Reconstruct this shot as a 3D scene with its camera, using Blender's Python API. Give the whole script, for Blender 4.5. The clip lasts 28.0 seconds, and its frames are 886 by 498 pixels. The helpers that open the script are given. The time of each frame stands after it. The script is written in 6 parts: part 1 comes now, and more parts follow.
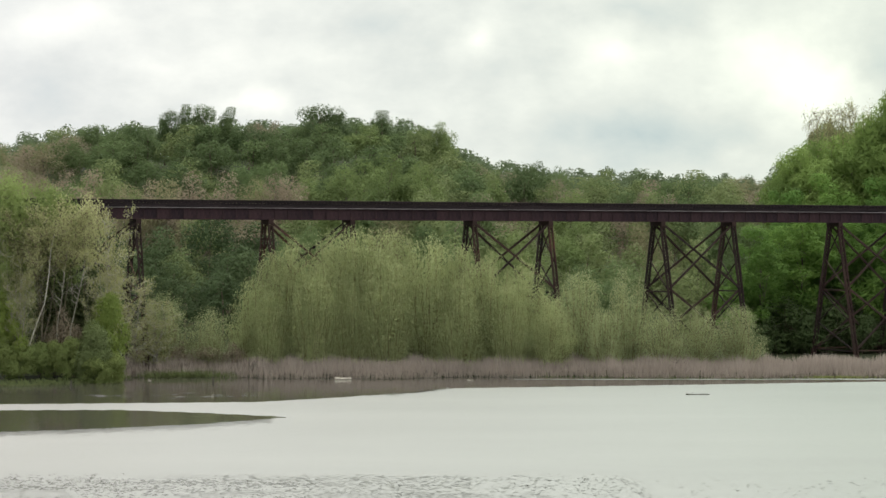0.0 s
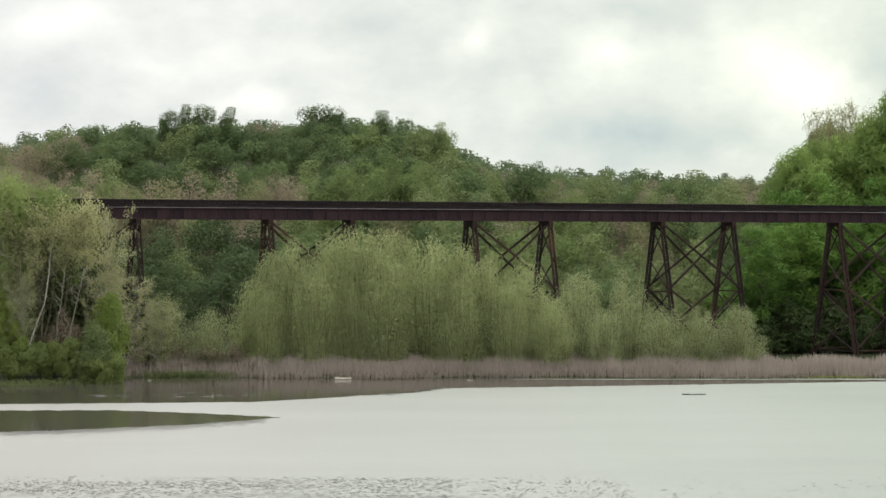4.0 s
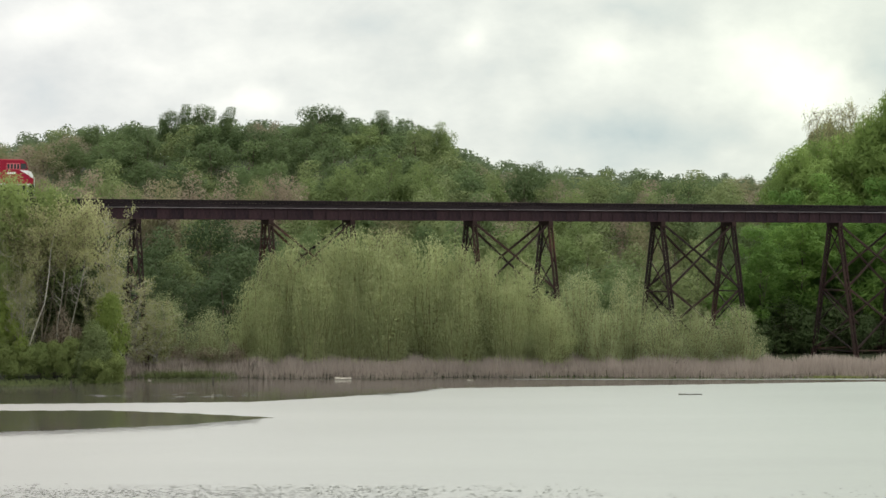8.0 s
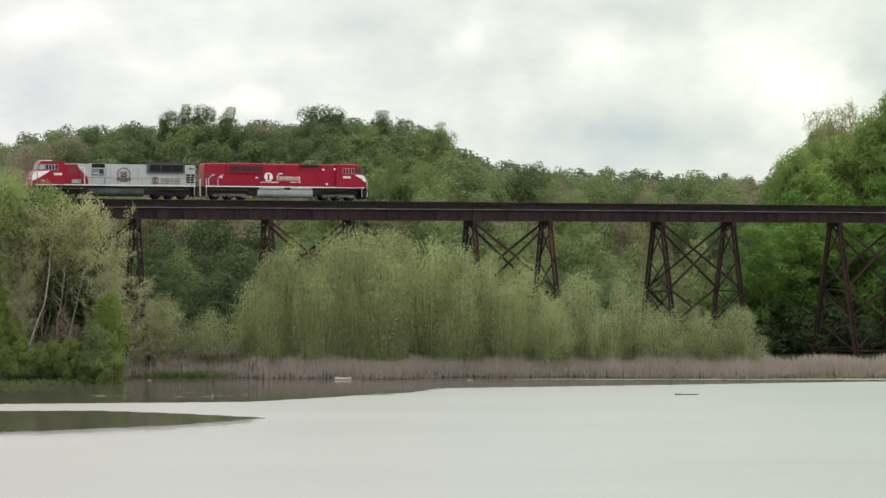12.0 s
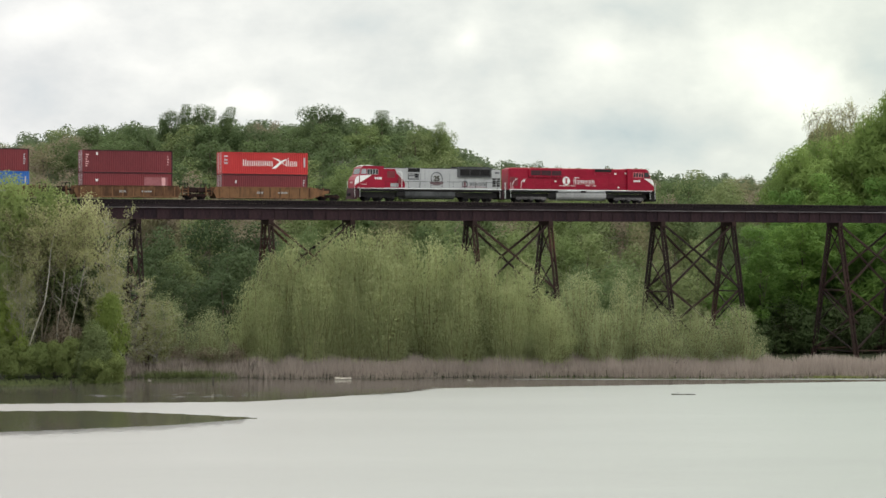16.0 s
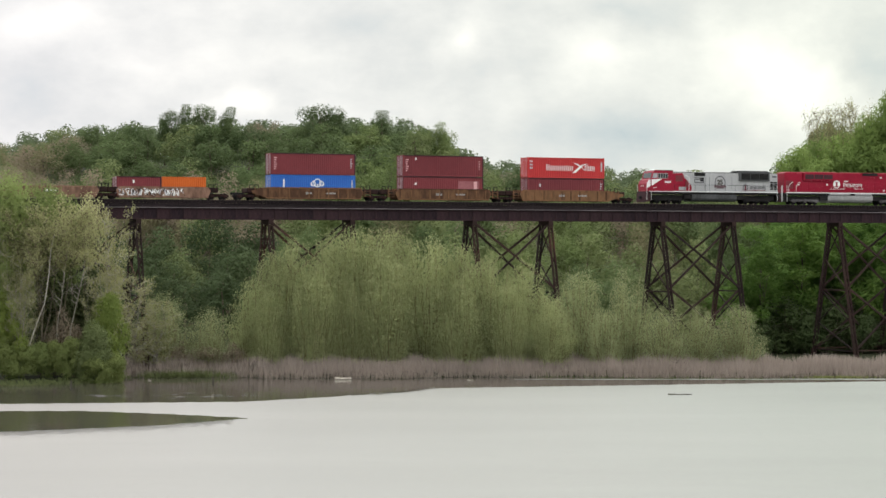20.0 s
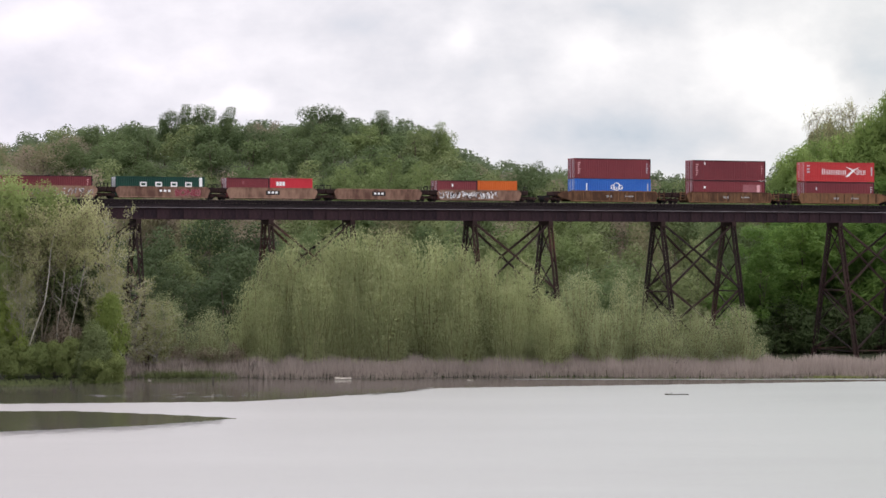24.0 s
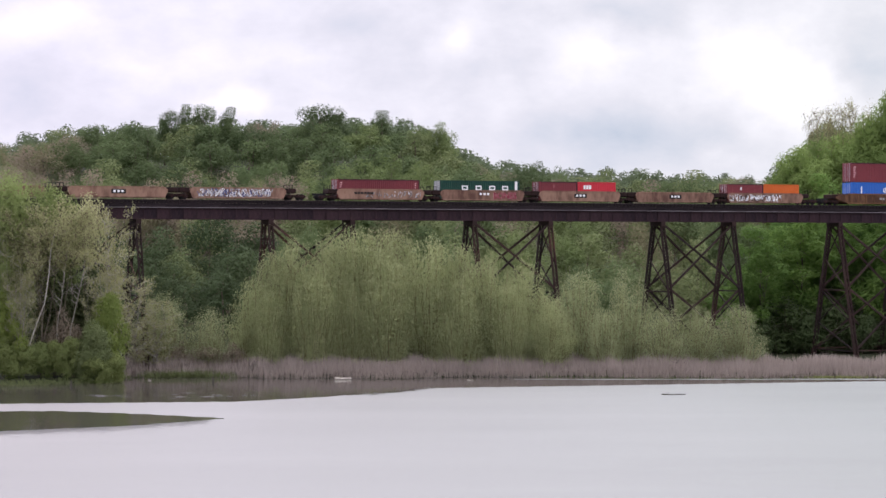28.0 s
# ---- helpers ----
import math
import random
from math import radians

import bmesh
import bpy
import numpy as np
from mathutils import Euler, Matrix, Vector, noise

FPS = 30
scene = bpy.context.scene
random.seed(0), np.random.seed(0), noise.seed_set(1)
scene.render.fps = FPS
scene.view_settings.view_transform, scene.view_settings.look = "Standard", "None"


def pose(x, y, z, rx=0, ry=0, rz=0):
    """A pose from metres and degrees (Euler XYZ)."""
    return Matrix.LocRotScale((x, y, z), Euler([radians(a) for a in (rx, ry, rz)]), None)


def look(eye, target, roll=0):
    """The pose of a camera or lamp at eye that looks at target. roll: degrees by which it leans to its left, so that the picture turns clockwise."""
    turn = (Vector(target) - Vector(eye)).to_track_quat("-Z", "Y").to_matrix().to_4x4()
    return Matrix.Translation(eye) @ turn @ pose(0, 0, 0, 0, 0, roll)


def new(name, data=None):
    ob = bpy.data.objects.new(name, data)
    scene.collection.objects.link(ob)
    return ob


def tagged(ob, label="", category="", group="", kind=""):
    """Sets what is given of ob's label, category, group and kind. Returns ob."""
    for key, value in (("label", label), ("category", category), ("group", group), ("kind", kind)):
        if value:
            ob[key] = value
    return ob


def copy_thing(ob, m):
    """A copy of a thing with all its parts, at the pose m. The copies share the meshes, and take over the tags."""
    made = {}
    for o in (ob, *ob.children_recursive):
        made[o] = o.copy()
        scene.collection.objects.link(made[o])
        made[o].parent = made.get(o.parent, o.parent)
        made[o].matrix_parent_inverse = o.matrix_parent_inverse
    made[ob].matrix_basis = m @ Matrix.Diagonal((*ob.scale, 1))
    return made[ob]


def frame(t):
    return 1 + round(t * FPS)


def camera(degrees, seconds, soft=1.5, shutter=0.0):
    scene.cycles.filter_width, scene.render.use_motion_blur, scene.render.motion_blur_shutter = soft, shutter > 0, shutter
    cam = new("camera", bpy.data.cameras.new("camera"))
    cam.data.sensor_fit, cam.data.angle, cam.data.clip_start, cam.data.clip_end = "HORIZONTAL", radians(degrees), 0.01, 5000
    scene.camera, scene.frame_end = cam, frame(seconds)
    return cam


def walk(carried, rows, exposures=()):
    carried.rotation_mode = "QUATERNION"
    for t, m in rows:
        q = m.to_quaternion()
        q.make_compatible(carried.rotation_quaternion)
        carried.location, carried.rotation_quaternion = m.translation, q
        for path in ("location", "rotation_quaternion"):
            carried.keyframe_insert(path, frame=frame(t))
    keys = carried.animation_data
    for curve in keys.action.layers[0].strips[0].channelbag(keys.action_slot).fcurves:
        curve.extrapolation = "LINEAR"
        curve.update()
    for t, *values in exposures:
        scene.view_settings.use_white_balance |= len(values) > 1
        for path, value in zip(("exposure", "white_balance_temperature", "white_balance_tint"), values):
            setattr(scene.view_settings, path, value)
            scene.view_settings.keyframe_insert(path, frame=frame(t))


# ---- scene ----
SECONDS = 28.0
EYE_Z = 16.5
cam = camera(22.18, SECONDS, soft=1.55)
walk(cam, [(0.0, pose(0, 0, EYE_Z, 90, 0, 0)), (SECONDS, pose(0, 0, EYE_Z, 90, 0, 0))],
     exposures=[(0.0, 0.0, 6780, 4), (11.0, 0.0, 6780, 5), (18.0, 0.0, 6740, 7), (20.0, 0.0, 6740, 9), (21.5, 0.0, 6640, 13), (24.0, 0.0, 6440, 19), (25.5, 0.0, 6320, 22), (28.0, 0.0, 6200, 24)])

# ---- daylight: thin overcast, the sun behind cloud to the right ----
SUN_ELEVATION, SUN_AZIMUTH = radians(48), radians(40)
world = bpy.data.worlds.new("overcast_sky")
scene.world = world
world.use_nodes = True
wn, wl = world.node_tree.nodes, world.node_tree.links
wn.clear()
w_out, w_bg = wn.new("ShaderNodeOutputWorld"), wn.new("ShaderNodeBackground")
w_sky, w_mix = wn.new("ShaderNodeTexSky"), wn.new("ShaderNodeMix")
w_sky.sky_type, w_sky.sun_disc = "NISHITA", False
w_sky.sun_elevation, w_sky.sun_rotation = SUN_ELEVATION, SUN_AZIMUTH
w_mix.data_type = "RGBA"
w_mix.inputs["Factor"].default_value = 0.8
w_tc, w_sep, w_ramp = wn.new("ShaderNodeTexCoord"), wn.new("ShaderNodeSeparateXYZ"), wn.new("ShaderNodeValToRGB")
wl.new(w_tc.outputs["Generated"], w_sep.inputs[0])
wl.new(w_sep.outputs["Z"], w_ramp.inputs[0])
w_ramp.color_ramp.elements[0].position, w_ramp.color_ramp.elements[0].color = 0.0, (7.2, 7.4, 7.3, 1)
w_ramp.color_ramp.elements[1].position, w_ramp.color_ramp.elements[1].color = 0.7, (14.0, 14.2, 14.2, 1)
wl.new(w_sky.outputs[0], w_mix.inputs["A"])
wl.new(w_ramp.outputs[0], w_mix.inputs["B"])
wl.new(w_mix.outputs["Result"], w_bg.inputs[0])
w_bg.inputs[1].default_value = 0.18
wl.new(w_bg.outputs[0], w_out.inputs[0])

sun = new("sun", bpy.data.lights.new("sun", "SUN"))
sun.data.energy, sun.data.angle, sun.data.color = 1.6, radians(14), (1.0, 0.96, 0.9)
sun.matrix_world = look((0, 0, 0), (-math.sin(SUN_AZIMUTH) * math.cos(SUN_ELEVATION),
                                    -math.cos(SUN_AZIMUTH) * math.cos(SUN_ELEVATION), -math.sin(SUN_ELEVATION)))


# ---- materials ----
def nodes_of(name):
    m = bpy.data.materials.new(name)
    m.use_nodes = True
    nt = m.node_tree
    return m, nt.nodes, nt.links, nt.nodes["Principled BSDF"]


def surface(name, colour, other, rough=0.7, metal=0.0, fine=6.0, coarse=0.6, bump=0.15, random_tint=0.0, stretch=(1, 1, 1), third=None):
    """Two scales of blotches between colour and other, fine relief, and a shift from piece to piece."""
    m, n, l, b = nodes_of(name)
    tc, mp = n.new("ShaderNodeTexCoord"), n.new("ShaderNodeMapping")
    mp.inputs["Scale"].default_value = stretch
    l.new(tc.outputs["Object"], mp.inputs[0])
    a, c = n.new("ShaderNodeTexNoise"), n.new("ShaderNodeTexNoise")
    a.inputs["Scale"].default_value, a.inputs["Detail"].default_value = coarse, 4
    c.inputs["Scale"].default_value, c.inputs["Detail"].default_value = fine, 6
    l.new(mp.outputs[0], a.inputs["Vector"])
    l.new(mp.outputs[0], c.inputs["Vector"])
    ramp = n.new("ShaderNodeValToRGB")
    ramp.color_ramp.elements[0].position, ramp.color_ramp.elements[1].position = 0.36, 0.66
    ramp.color_ramp.elements[0].color, ramp.color_ramp.elements[1].color = (*colour, 1), (*other, 1)
    if third:
        e = ramp.color_ramp.elements.new(0.85)
        e.color = (*third, 1)
    mid = n.new("ShaderNodeMath")
    mid.operation = "MULTIPLY_ADD"
    mid.inputs[1].default_value = 0.45
    l.new(c.outputs["Fac"], mid.inputs[0])
    half = n.new("ShaderNodeMath")
    half.operation = "MULTIPLY"
    half.inputs[1].default_value = 0.6
    l.new(a.outputs["Fac"], half.inputs[0])
    l.new(half.outputs[0], mid.inputs[2])
    last = mid.outputs[0]
    if random_tint:
        oi, ad = n.new("ShaderNodeObjectInfo"), n.new("ShaderNodeMath")
        ad.operation = "MULTIPLY_ADD"
        ad.inputs[1].default_value = random_tint
        l.new(oi.outputs["Random"], ad.inputs[0])
        sh = n.new("ShaderNodeMath")
        sh.operation = "SUBTRACT"
        sh.inputs[1].default_value = random_tint / 2
        l.new(last, sh.inputs[0])
        l.new(sh.outputs[0], ad.inputs[2])
        last = ad.outputs[0]
    l.new(last, ramp.inputs[0])
    l.new(ramp.outputs[0], b.inputs["Base Color"])
    b.inputs["Roughness"].default_value, b.inputs["Metallic"].default_value = rough, metal
    b.inputs["Specular IOR Level"].default_value = 0.1 if rough > 0.84 else 0.24 if rough > 0.39 else 0.4
    if bump:
        bp = n.new("ShaderNodeBump")
        bp.inputs["Strength"].default_value, bp.inputs["Distance"].default_value = bump, 0.05
        l.new(c.outputs["Fac"], bp.inputs["Height"])
        l.new(bp.outputs[0], b.inputs["Normal"])
    return m


def foliage(name, dark, light, between=0.35, through_leaf=0.35):
    """Leaves: tint shifts from leaf to leaf and from plant to plant, some light passes through."""
    m, n, l, b = nodes_of(name)
    geo, oi, ad = n.new("ShaderNodeNewGeometry"), n.new("ShaderNodeObjectInfo"), n.new("ShaderNodeMath")
    ad.operation = "MULTIPLY_ADD"
    ad.inputs[1].default_value = between
    l.new(oi.outputs["Random"], ad.inputs[0])
    sc = n.new("ShaderNodeMath")
    sc.operation = "MULTIPLY_ADD"
    sc.inputs[1].default_value, sc.inputs[2].default_value = 0.30 * (1 - between), 0.35 * (1 - between)
    l.new(geo.outputs["Random Per Island"], sc.inputs[0])
    l.new(sc.outputs[0], ad.inputs[2])
    mx = n.new("ShaderNodeMix")
    mx.data_type = "RGBA"
    mx.inputs["A"].default_value, mx.inputs["B"].default_value = (*dark, 1), (*light, 1)
    l.new(ad.outputs[0], mx.inputs["Factor"])
    l.new(mx.outputs["Result"], b.inputs["Base Color"])
    b.inputs["Roughness"].default_value = 0.75
    b.inputs["Specular IOR Level"].default_value = 0.12
    tr, ms = n.new("ShaderNodeBsdfTranslucent"), n.new("ShaderNodeMixShader")
    l.new(mx.outputs["Result"], tr.inputs[0])
    ms.inputs[0].default_value = through_leaf
    l.new(b.outputs[0], ms.inputs[1])
    l.new(tr.outputs[0], ms.inputs[2])
    l.new(ms.outputs[0], n["Material Output"].inputs[0])
    return m


def water_surface(name, rough, bump, scale, stretch, body, second=0.0):
    m, n, l, b = nodes_of(name)
    tc, mp = n.new("ShaderNodeTexCoord"), n.new("ShaderNodeMapping")
    mp.inputs["Scale"].default_value = stretch
    l.new(tc.outputs["Object"], mp.inputs[0])
    nz = n.new("ShaderNodeTexNoise")
    nz.inputs["Scale"].default_value, nz.inputs["Detail"].default_value = scale, 5
    l.new(mp.outputs[0], nz.inputs["Vector"])
    bp = n.new("ShaderNodeBump")
    bp.inputs["Strength"].default_value, bp.inputs["Distance"].default_value = 1.0, bump
    l.new(nz.outputs["Fac"], bp.inputs["Height"])
    l.new(bp.outputs[0], b.inputs["Normal"])
    big = n.new("ShaderNodeTexNoise")
    big.inputs["Scale"].default_value, big.inputs["Detail"].default_value = 0.02, 3
    l.new(tc.outputs["Object"], big.inputs["Vector"])
    mr = n.new("ShaderNodeMapRange")
    mr.inputs["To Min"].default_value, mr.inputs["To Max"].default_value = rough * 0.85, rough * 1.15 + second
    l.new(big.outputs["Fac"], mr.inputs["Value"])
    l.new(mr.outputs[0], b.inputs["Roughness"])
    drift, tone, lane = n.new("ShaderNodeTexNoise"), n.new("ShaderNodeMix"), n.new("ShaderNodeMapping")
    lane.inputs["Scale"].default_value = (0.25, 1.0, 1.0)
    l.new(tc.outputs["Object"], lane.inputs[0])
    l.new(lane.outputs[0], drift.inputs["Vector"])
    drift.inputs["Scale"].default_value, drift.inputs["Detail"].default_value = 0.07, 5
    # lens colour cast put into the water: pinkish left, greener and darker right
    sep, side, side_cast = n.new("ShaderNodeSeparateXYZ"), n.new("ShaderNodeMapRange"), n.new("ShaderNodeMix")
    l.new(tc.outputs["Object"], sep.inputs[0])
    l.new(sep.outputs["X"], side.inputs["Value"])
    side.inputs["From Min"].default_value, side.inputs["From Max"].default_value = -45, 45
    side_cast.data_type = tone.data_type = "RGBA"
    side_cast.inputs["A"].default_value = (body[0] * 1.10, body[1] * 1.04, body[2] * 1.08, 1)
    side_cast.inputs["B"].default_value = (body[0] * 0.86, body[1] * 0.93, body[2] * 0.90, 1)
    l.new(side.outputs[0], side_cast.inputs["Factor"])
    tone.blend_type = "MULTIPLY"
    tone.inputs["Factor"].default_value = 1.0
    grain = n.new("ShaderNodeMapRange")
    grain.inputs["To Min"].default_value, grain.inputs["To Max"].default_value = 0.86, 1.14
    l.new(drift.outputs["Fac"], grain.inputs["Value"])
    l.new(side_cast.outputs["Result"], tone.inputs["A"])
    l.new(grain.outputs[0], tone.inputs["B"])
    l.new(tone.outputs["Result"], b.inputs["Base Color"])
    b.inputs["IOR"].default_value = 1.333
    return m


M = {}
M["rust"] = surface("rusted_girder_steel", (0.017, 0.012, 0.016), (0.044, 0.025, 0.029), 0.85, 0.1, 5, 0.5, 0.3, 0.16, (1, 1, 0.35), (0.105, 0.050, 0.036))
M["leg_rust"] = surface("rusted_tower_steel", (0.018, 0.013, 0.013), (0.042, 0.025, 0.022), 0.85, 0.1, 3, 0.16, 0.3, 0.26, (1, 1, 1), (0.105, 0.048, 0.034))
M["timber"] = surface("creosoted_timber", (0.013, 0.0105, 0.012), (0.027, 0.020, 0.022), 0.9, 0, 7, 0.8, 0.4, 0.25, (0.3, 1, 1))
M["rail"] = surface("rail_steel", (0.06, 0.045, 0.04), (0.12, 0.09, 0.08), 0.5, 0.7)
M["pipe"] = surface("weathered_grey_pipe", (0.07, 0.058, 0.06), (0.20, 0.175, 0.185), 0.6, 0.2, 0.8, 0.08)
M["ballast"] = surface("track_gravel", (0.12, 0.11, 0.10), (0.25, 0.23, 0.21), 0.95, 0, 9, 1, 0.8)
M["red"] = surface("red_locomotive_paint", (0.215, 0.006, 0.022), (0.268, 0.010, 0.030), 0.30, 0, 3, 0.3, 0.03)
M["red_roof"] = surface("pale_red_paint", (0.52, 0.10, 0.13), (0.60, 0.16, 0.18), 0.55, 0, 3, 0.4, 0.03)
M["red"].node_tree.nodes["Principled BSDF"].inputs["Specular IOR Level"].default_value = 0.14
# glass with the reflected sky put into its base colour
M["pale_glass"] = surface("painted_sky_cab_glass", (0.22, 0.24, 0.26), (0.34, 0.36, 0.38), 0.12, 0, 2, 0.4, 0)
M["white"] = surface("white_locomotive_paint", (0.31, 0.31, 0.32), (0.41, 0.41, 0.42), 0.42, 0, 3, 0.3, 0.03, 0, (1, 1, 0.4), (0.26, 0.26, 0.27))
M["grey_white"] = surface("grimy_pale_grey_paint", (0.20, 0.205, 0.215), (0.31, 0.315, 0.32), 0.5, 0, 3, 0.4, 0.05)
M["silver"] = surface("silver_grey_paint", (0.20, 0.195, 0.20), (0.33, 0.325, 0.33), 0.45, 0.1, 3, 0.5, 0.05)
M["black"] = surface("black_running_gear", (0.010, 0.010, 0.011), (0.024, 0.022, 0.022), 0.85, 0, 6, 0.8, 0.1)
M["bogie"] = surface("grey_truck_steel", (0.028, 0.026, 0.027), (0.15, 0.14, 0.145), 0.85, 0, 6, 0.8, 0.1)
M["glass"] = surface("dark_cab_glass", (0.012, 0.014, 0.018), (0.02, 0.022, 0.026), 0.08, 0, 2, 0.4, 0)
M["maroon"] = surface("maroon_container_paint", (0.120, 0.020, 0.026), (0.172, 0.030, 0.037), 0.5, 0, 4, 0.3, 0.05, 0.35, (1, 1, 0.4))
M["scarlet"] = surface("scarlet_container_paint", (0.37, 0.024, 0.026), (0.46, 0.036, 0.038), 0.45, 0, 4, 0.3, 0.05)
M["crimson"] = surface("crimson_container_paint", (0.40, 0.018, 0.030), (0.50, 0.030, 0.045), 0.45, 0, 4, 0.3, 0.05)
M["blue"] = surface("blue_container_paint", (0.016, 0.090, 0.36), (0.026, 0.125, 0.44), 0.45, 0, 4, 0.3, 0.05)
M["orange"] = surface("orange_container_paint", (0.45, 0.085, 0.012), (0.55, 0.12, 0.018), 0.45, 0, 4, 0.3, 0.05)
M["green_box"] = surface("dark_green_container_paint", (0.003, 0.031, 0.021), (0.006, 0.046, 0.032), 0.45, 0, 4, 0.3, 0.05)
M["faded"] = surface("faded_patch_paint", (0.20, 0.055, 0.066), (0.29, 0.11, 0.12), 0.6, 0, 4, 0.6, 0.03)
M["dark_edge"] = surface("dark_frame_paint", (0.022, 0.010, 0.014), (0.060, 0.018, 0.024), 0.7, 0, 4, 0.5, 0.05)
# maroon copy with shade in its colour, for container doors and hood recess
M["dark_maroon"] = surface("painted_shade_maroon", (0.13, 0.016, 0.026), (0.18, 0.03, 0.04), 0.55, 0, 4, 0.5, 0.05)
M["gear_brown"] = surface("rusty_black_gear", (0.010, 0.007, 0.007), (0.035, 0.018, 0.016), 0.85, 0, 6, 0.8, 0.1)
M["ochre"] = surface("rusty_ochre_well_car", (0.065, 0.034, 0.022), (0.185, 0.098, 0.052), 0.85, 0, 2.4, 0.8, 0.2, 0.35, (1.2, 1, 0.45), (0.075, 0.034, 0.022))
M["tan_car"] = surface("faded_tan_well_car", (0.095, 0.050, 0.038), (0.265, 0.160, 0.115), 0.85, 0, 2.2, 0.7, 0.2, 0.2, (1.2, 1, 0.45), (0.14, 0.062, 0.038))
M["paint_white"] = surface("white_marking_paint", (0.66, 0.66, 0.66), (0.80, 0.80, 0.80), 0.5, 0, 8, 1, 0)
M["paint_grey"] = surface("grey_spray_paint", (0.34, 0.33, 0.36), (0.60, 0.59, 0.62), 0.55, 0, 5, 1.5, 0)
M["paint_blue"] = surface("navy_spray_paint", (0.03, 0.04, 0.11), (0.08, 0.09, 0.19), 0.55, 0, 5, 1.5, 0)
M["paint_red"] = surface("dark_red_spray_paint", (0.16, 0.015, 0.035), (0.23, 0.03, 0.05), 0.55, 0, 5, 1.5, 0)
M["paint_pink"] = surface("pink_spray_paint", (0.55, 0.28, 0.30), (0.62, 0.36, 0.36), 0.55, 0, 5, 1.5, 0)
M["paint_dark"] = surface("charcoal_marking_paint", (0.05, 0.05, 0.06), (0.09, 0.09, 0.10), 0.5, 0, 8, 1, 0)
M["dark_roof"] = surface("sooty_dark_grey_paint", (0.025, 0.026, 0.028), (0.075, 0.076, 0.08), 0.6, 0, 3, 0.5, 0.05)
M["emblem_ribbon"] = surface("dull_plum_ribbon_paint", (0.10, 0.06, 0.07), (0.16, 0.10, 0.11), 0.5, 0, 8, 1, 0)
M["bark"] = surface("grey_brown_bark", (0.070, 0.055, 0.042), (0.15, 0.12, 0.095), 0.9, 0, 4, 0.6, 0.4, 0.2, (1, 1, 0.3))
M["pale_bark"] = surface("pale_grey_bark", (0.26, 0.23, 0.20), (0.42, 0.39, 0.35), 0.9, 0, 4, 0.6, 0.4, 0.2, (1, 1, 0.3))
M["grey_bark"] = surface("weathered_grey_bark", (0.15, 0.135, 0.115), (0.31, 0.285, 0.25), 0.9, 0, 4, 0.6, 0.4, 0.2, (1, 1, 0.3))
M["twig"] = surface("willow_stem_bark", (0.10, 0.095, 0.045), (0.19, 0.17, 0.08), 0.9, 0, 4, 0.6, 0.2)
M["soil"] = surface("leaf_litter_soil", (0.016, 0.022, 0.010), (0.038, 0.042, 0.020), 0.95, 0, 0.5, 0.04, 0.6, 0, (1, 1, 1), (0.028, 0.044, 0.014))
M["driftwood"] = surface("bleached_driftwood", (0.34, 0.30, 0.25), (0.52, 0.48, 0.42), 0.85, 0, 8, 1, 0.3)
M["wet_wood"] = surface("dark_wet_wood", (0.03, 0.028, 0.02), (0.07, 0.06, 0.045), 0.5, 0, 8, 1, 0.3)

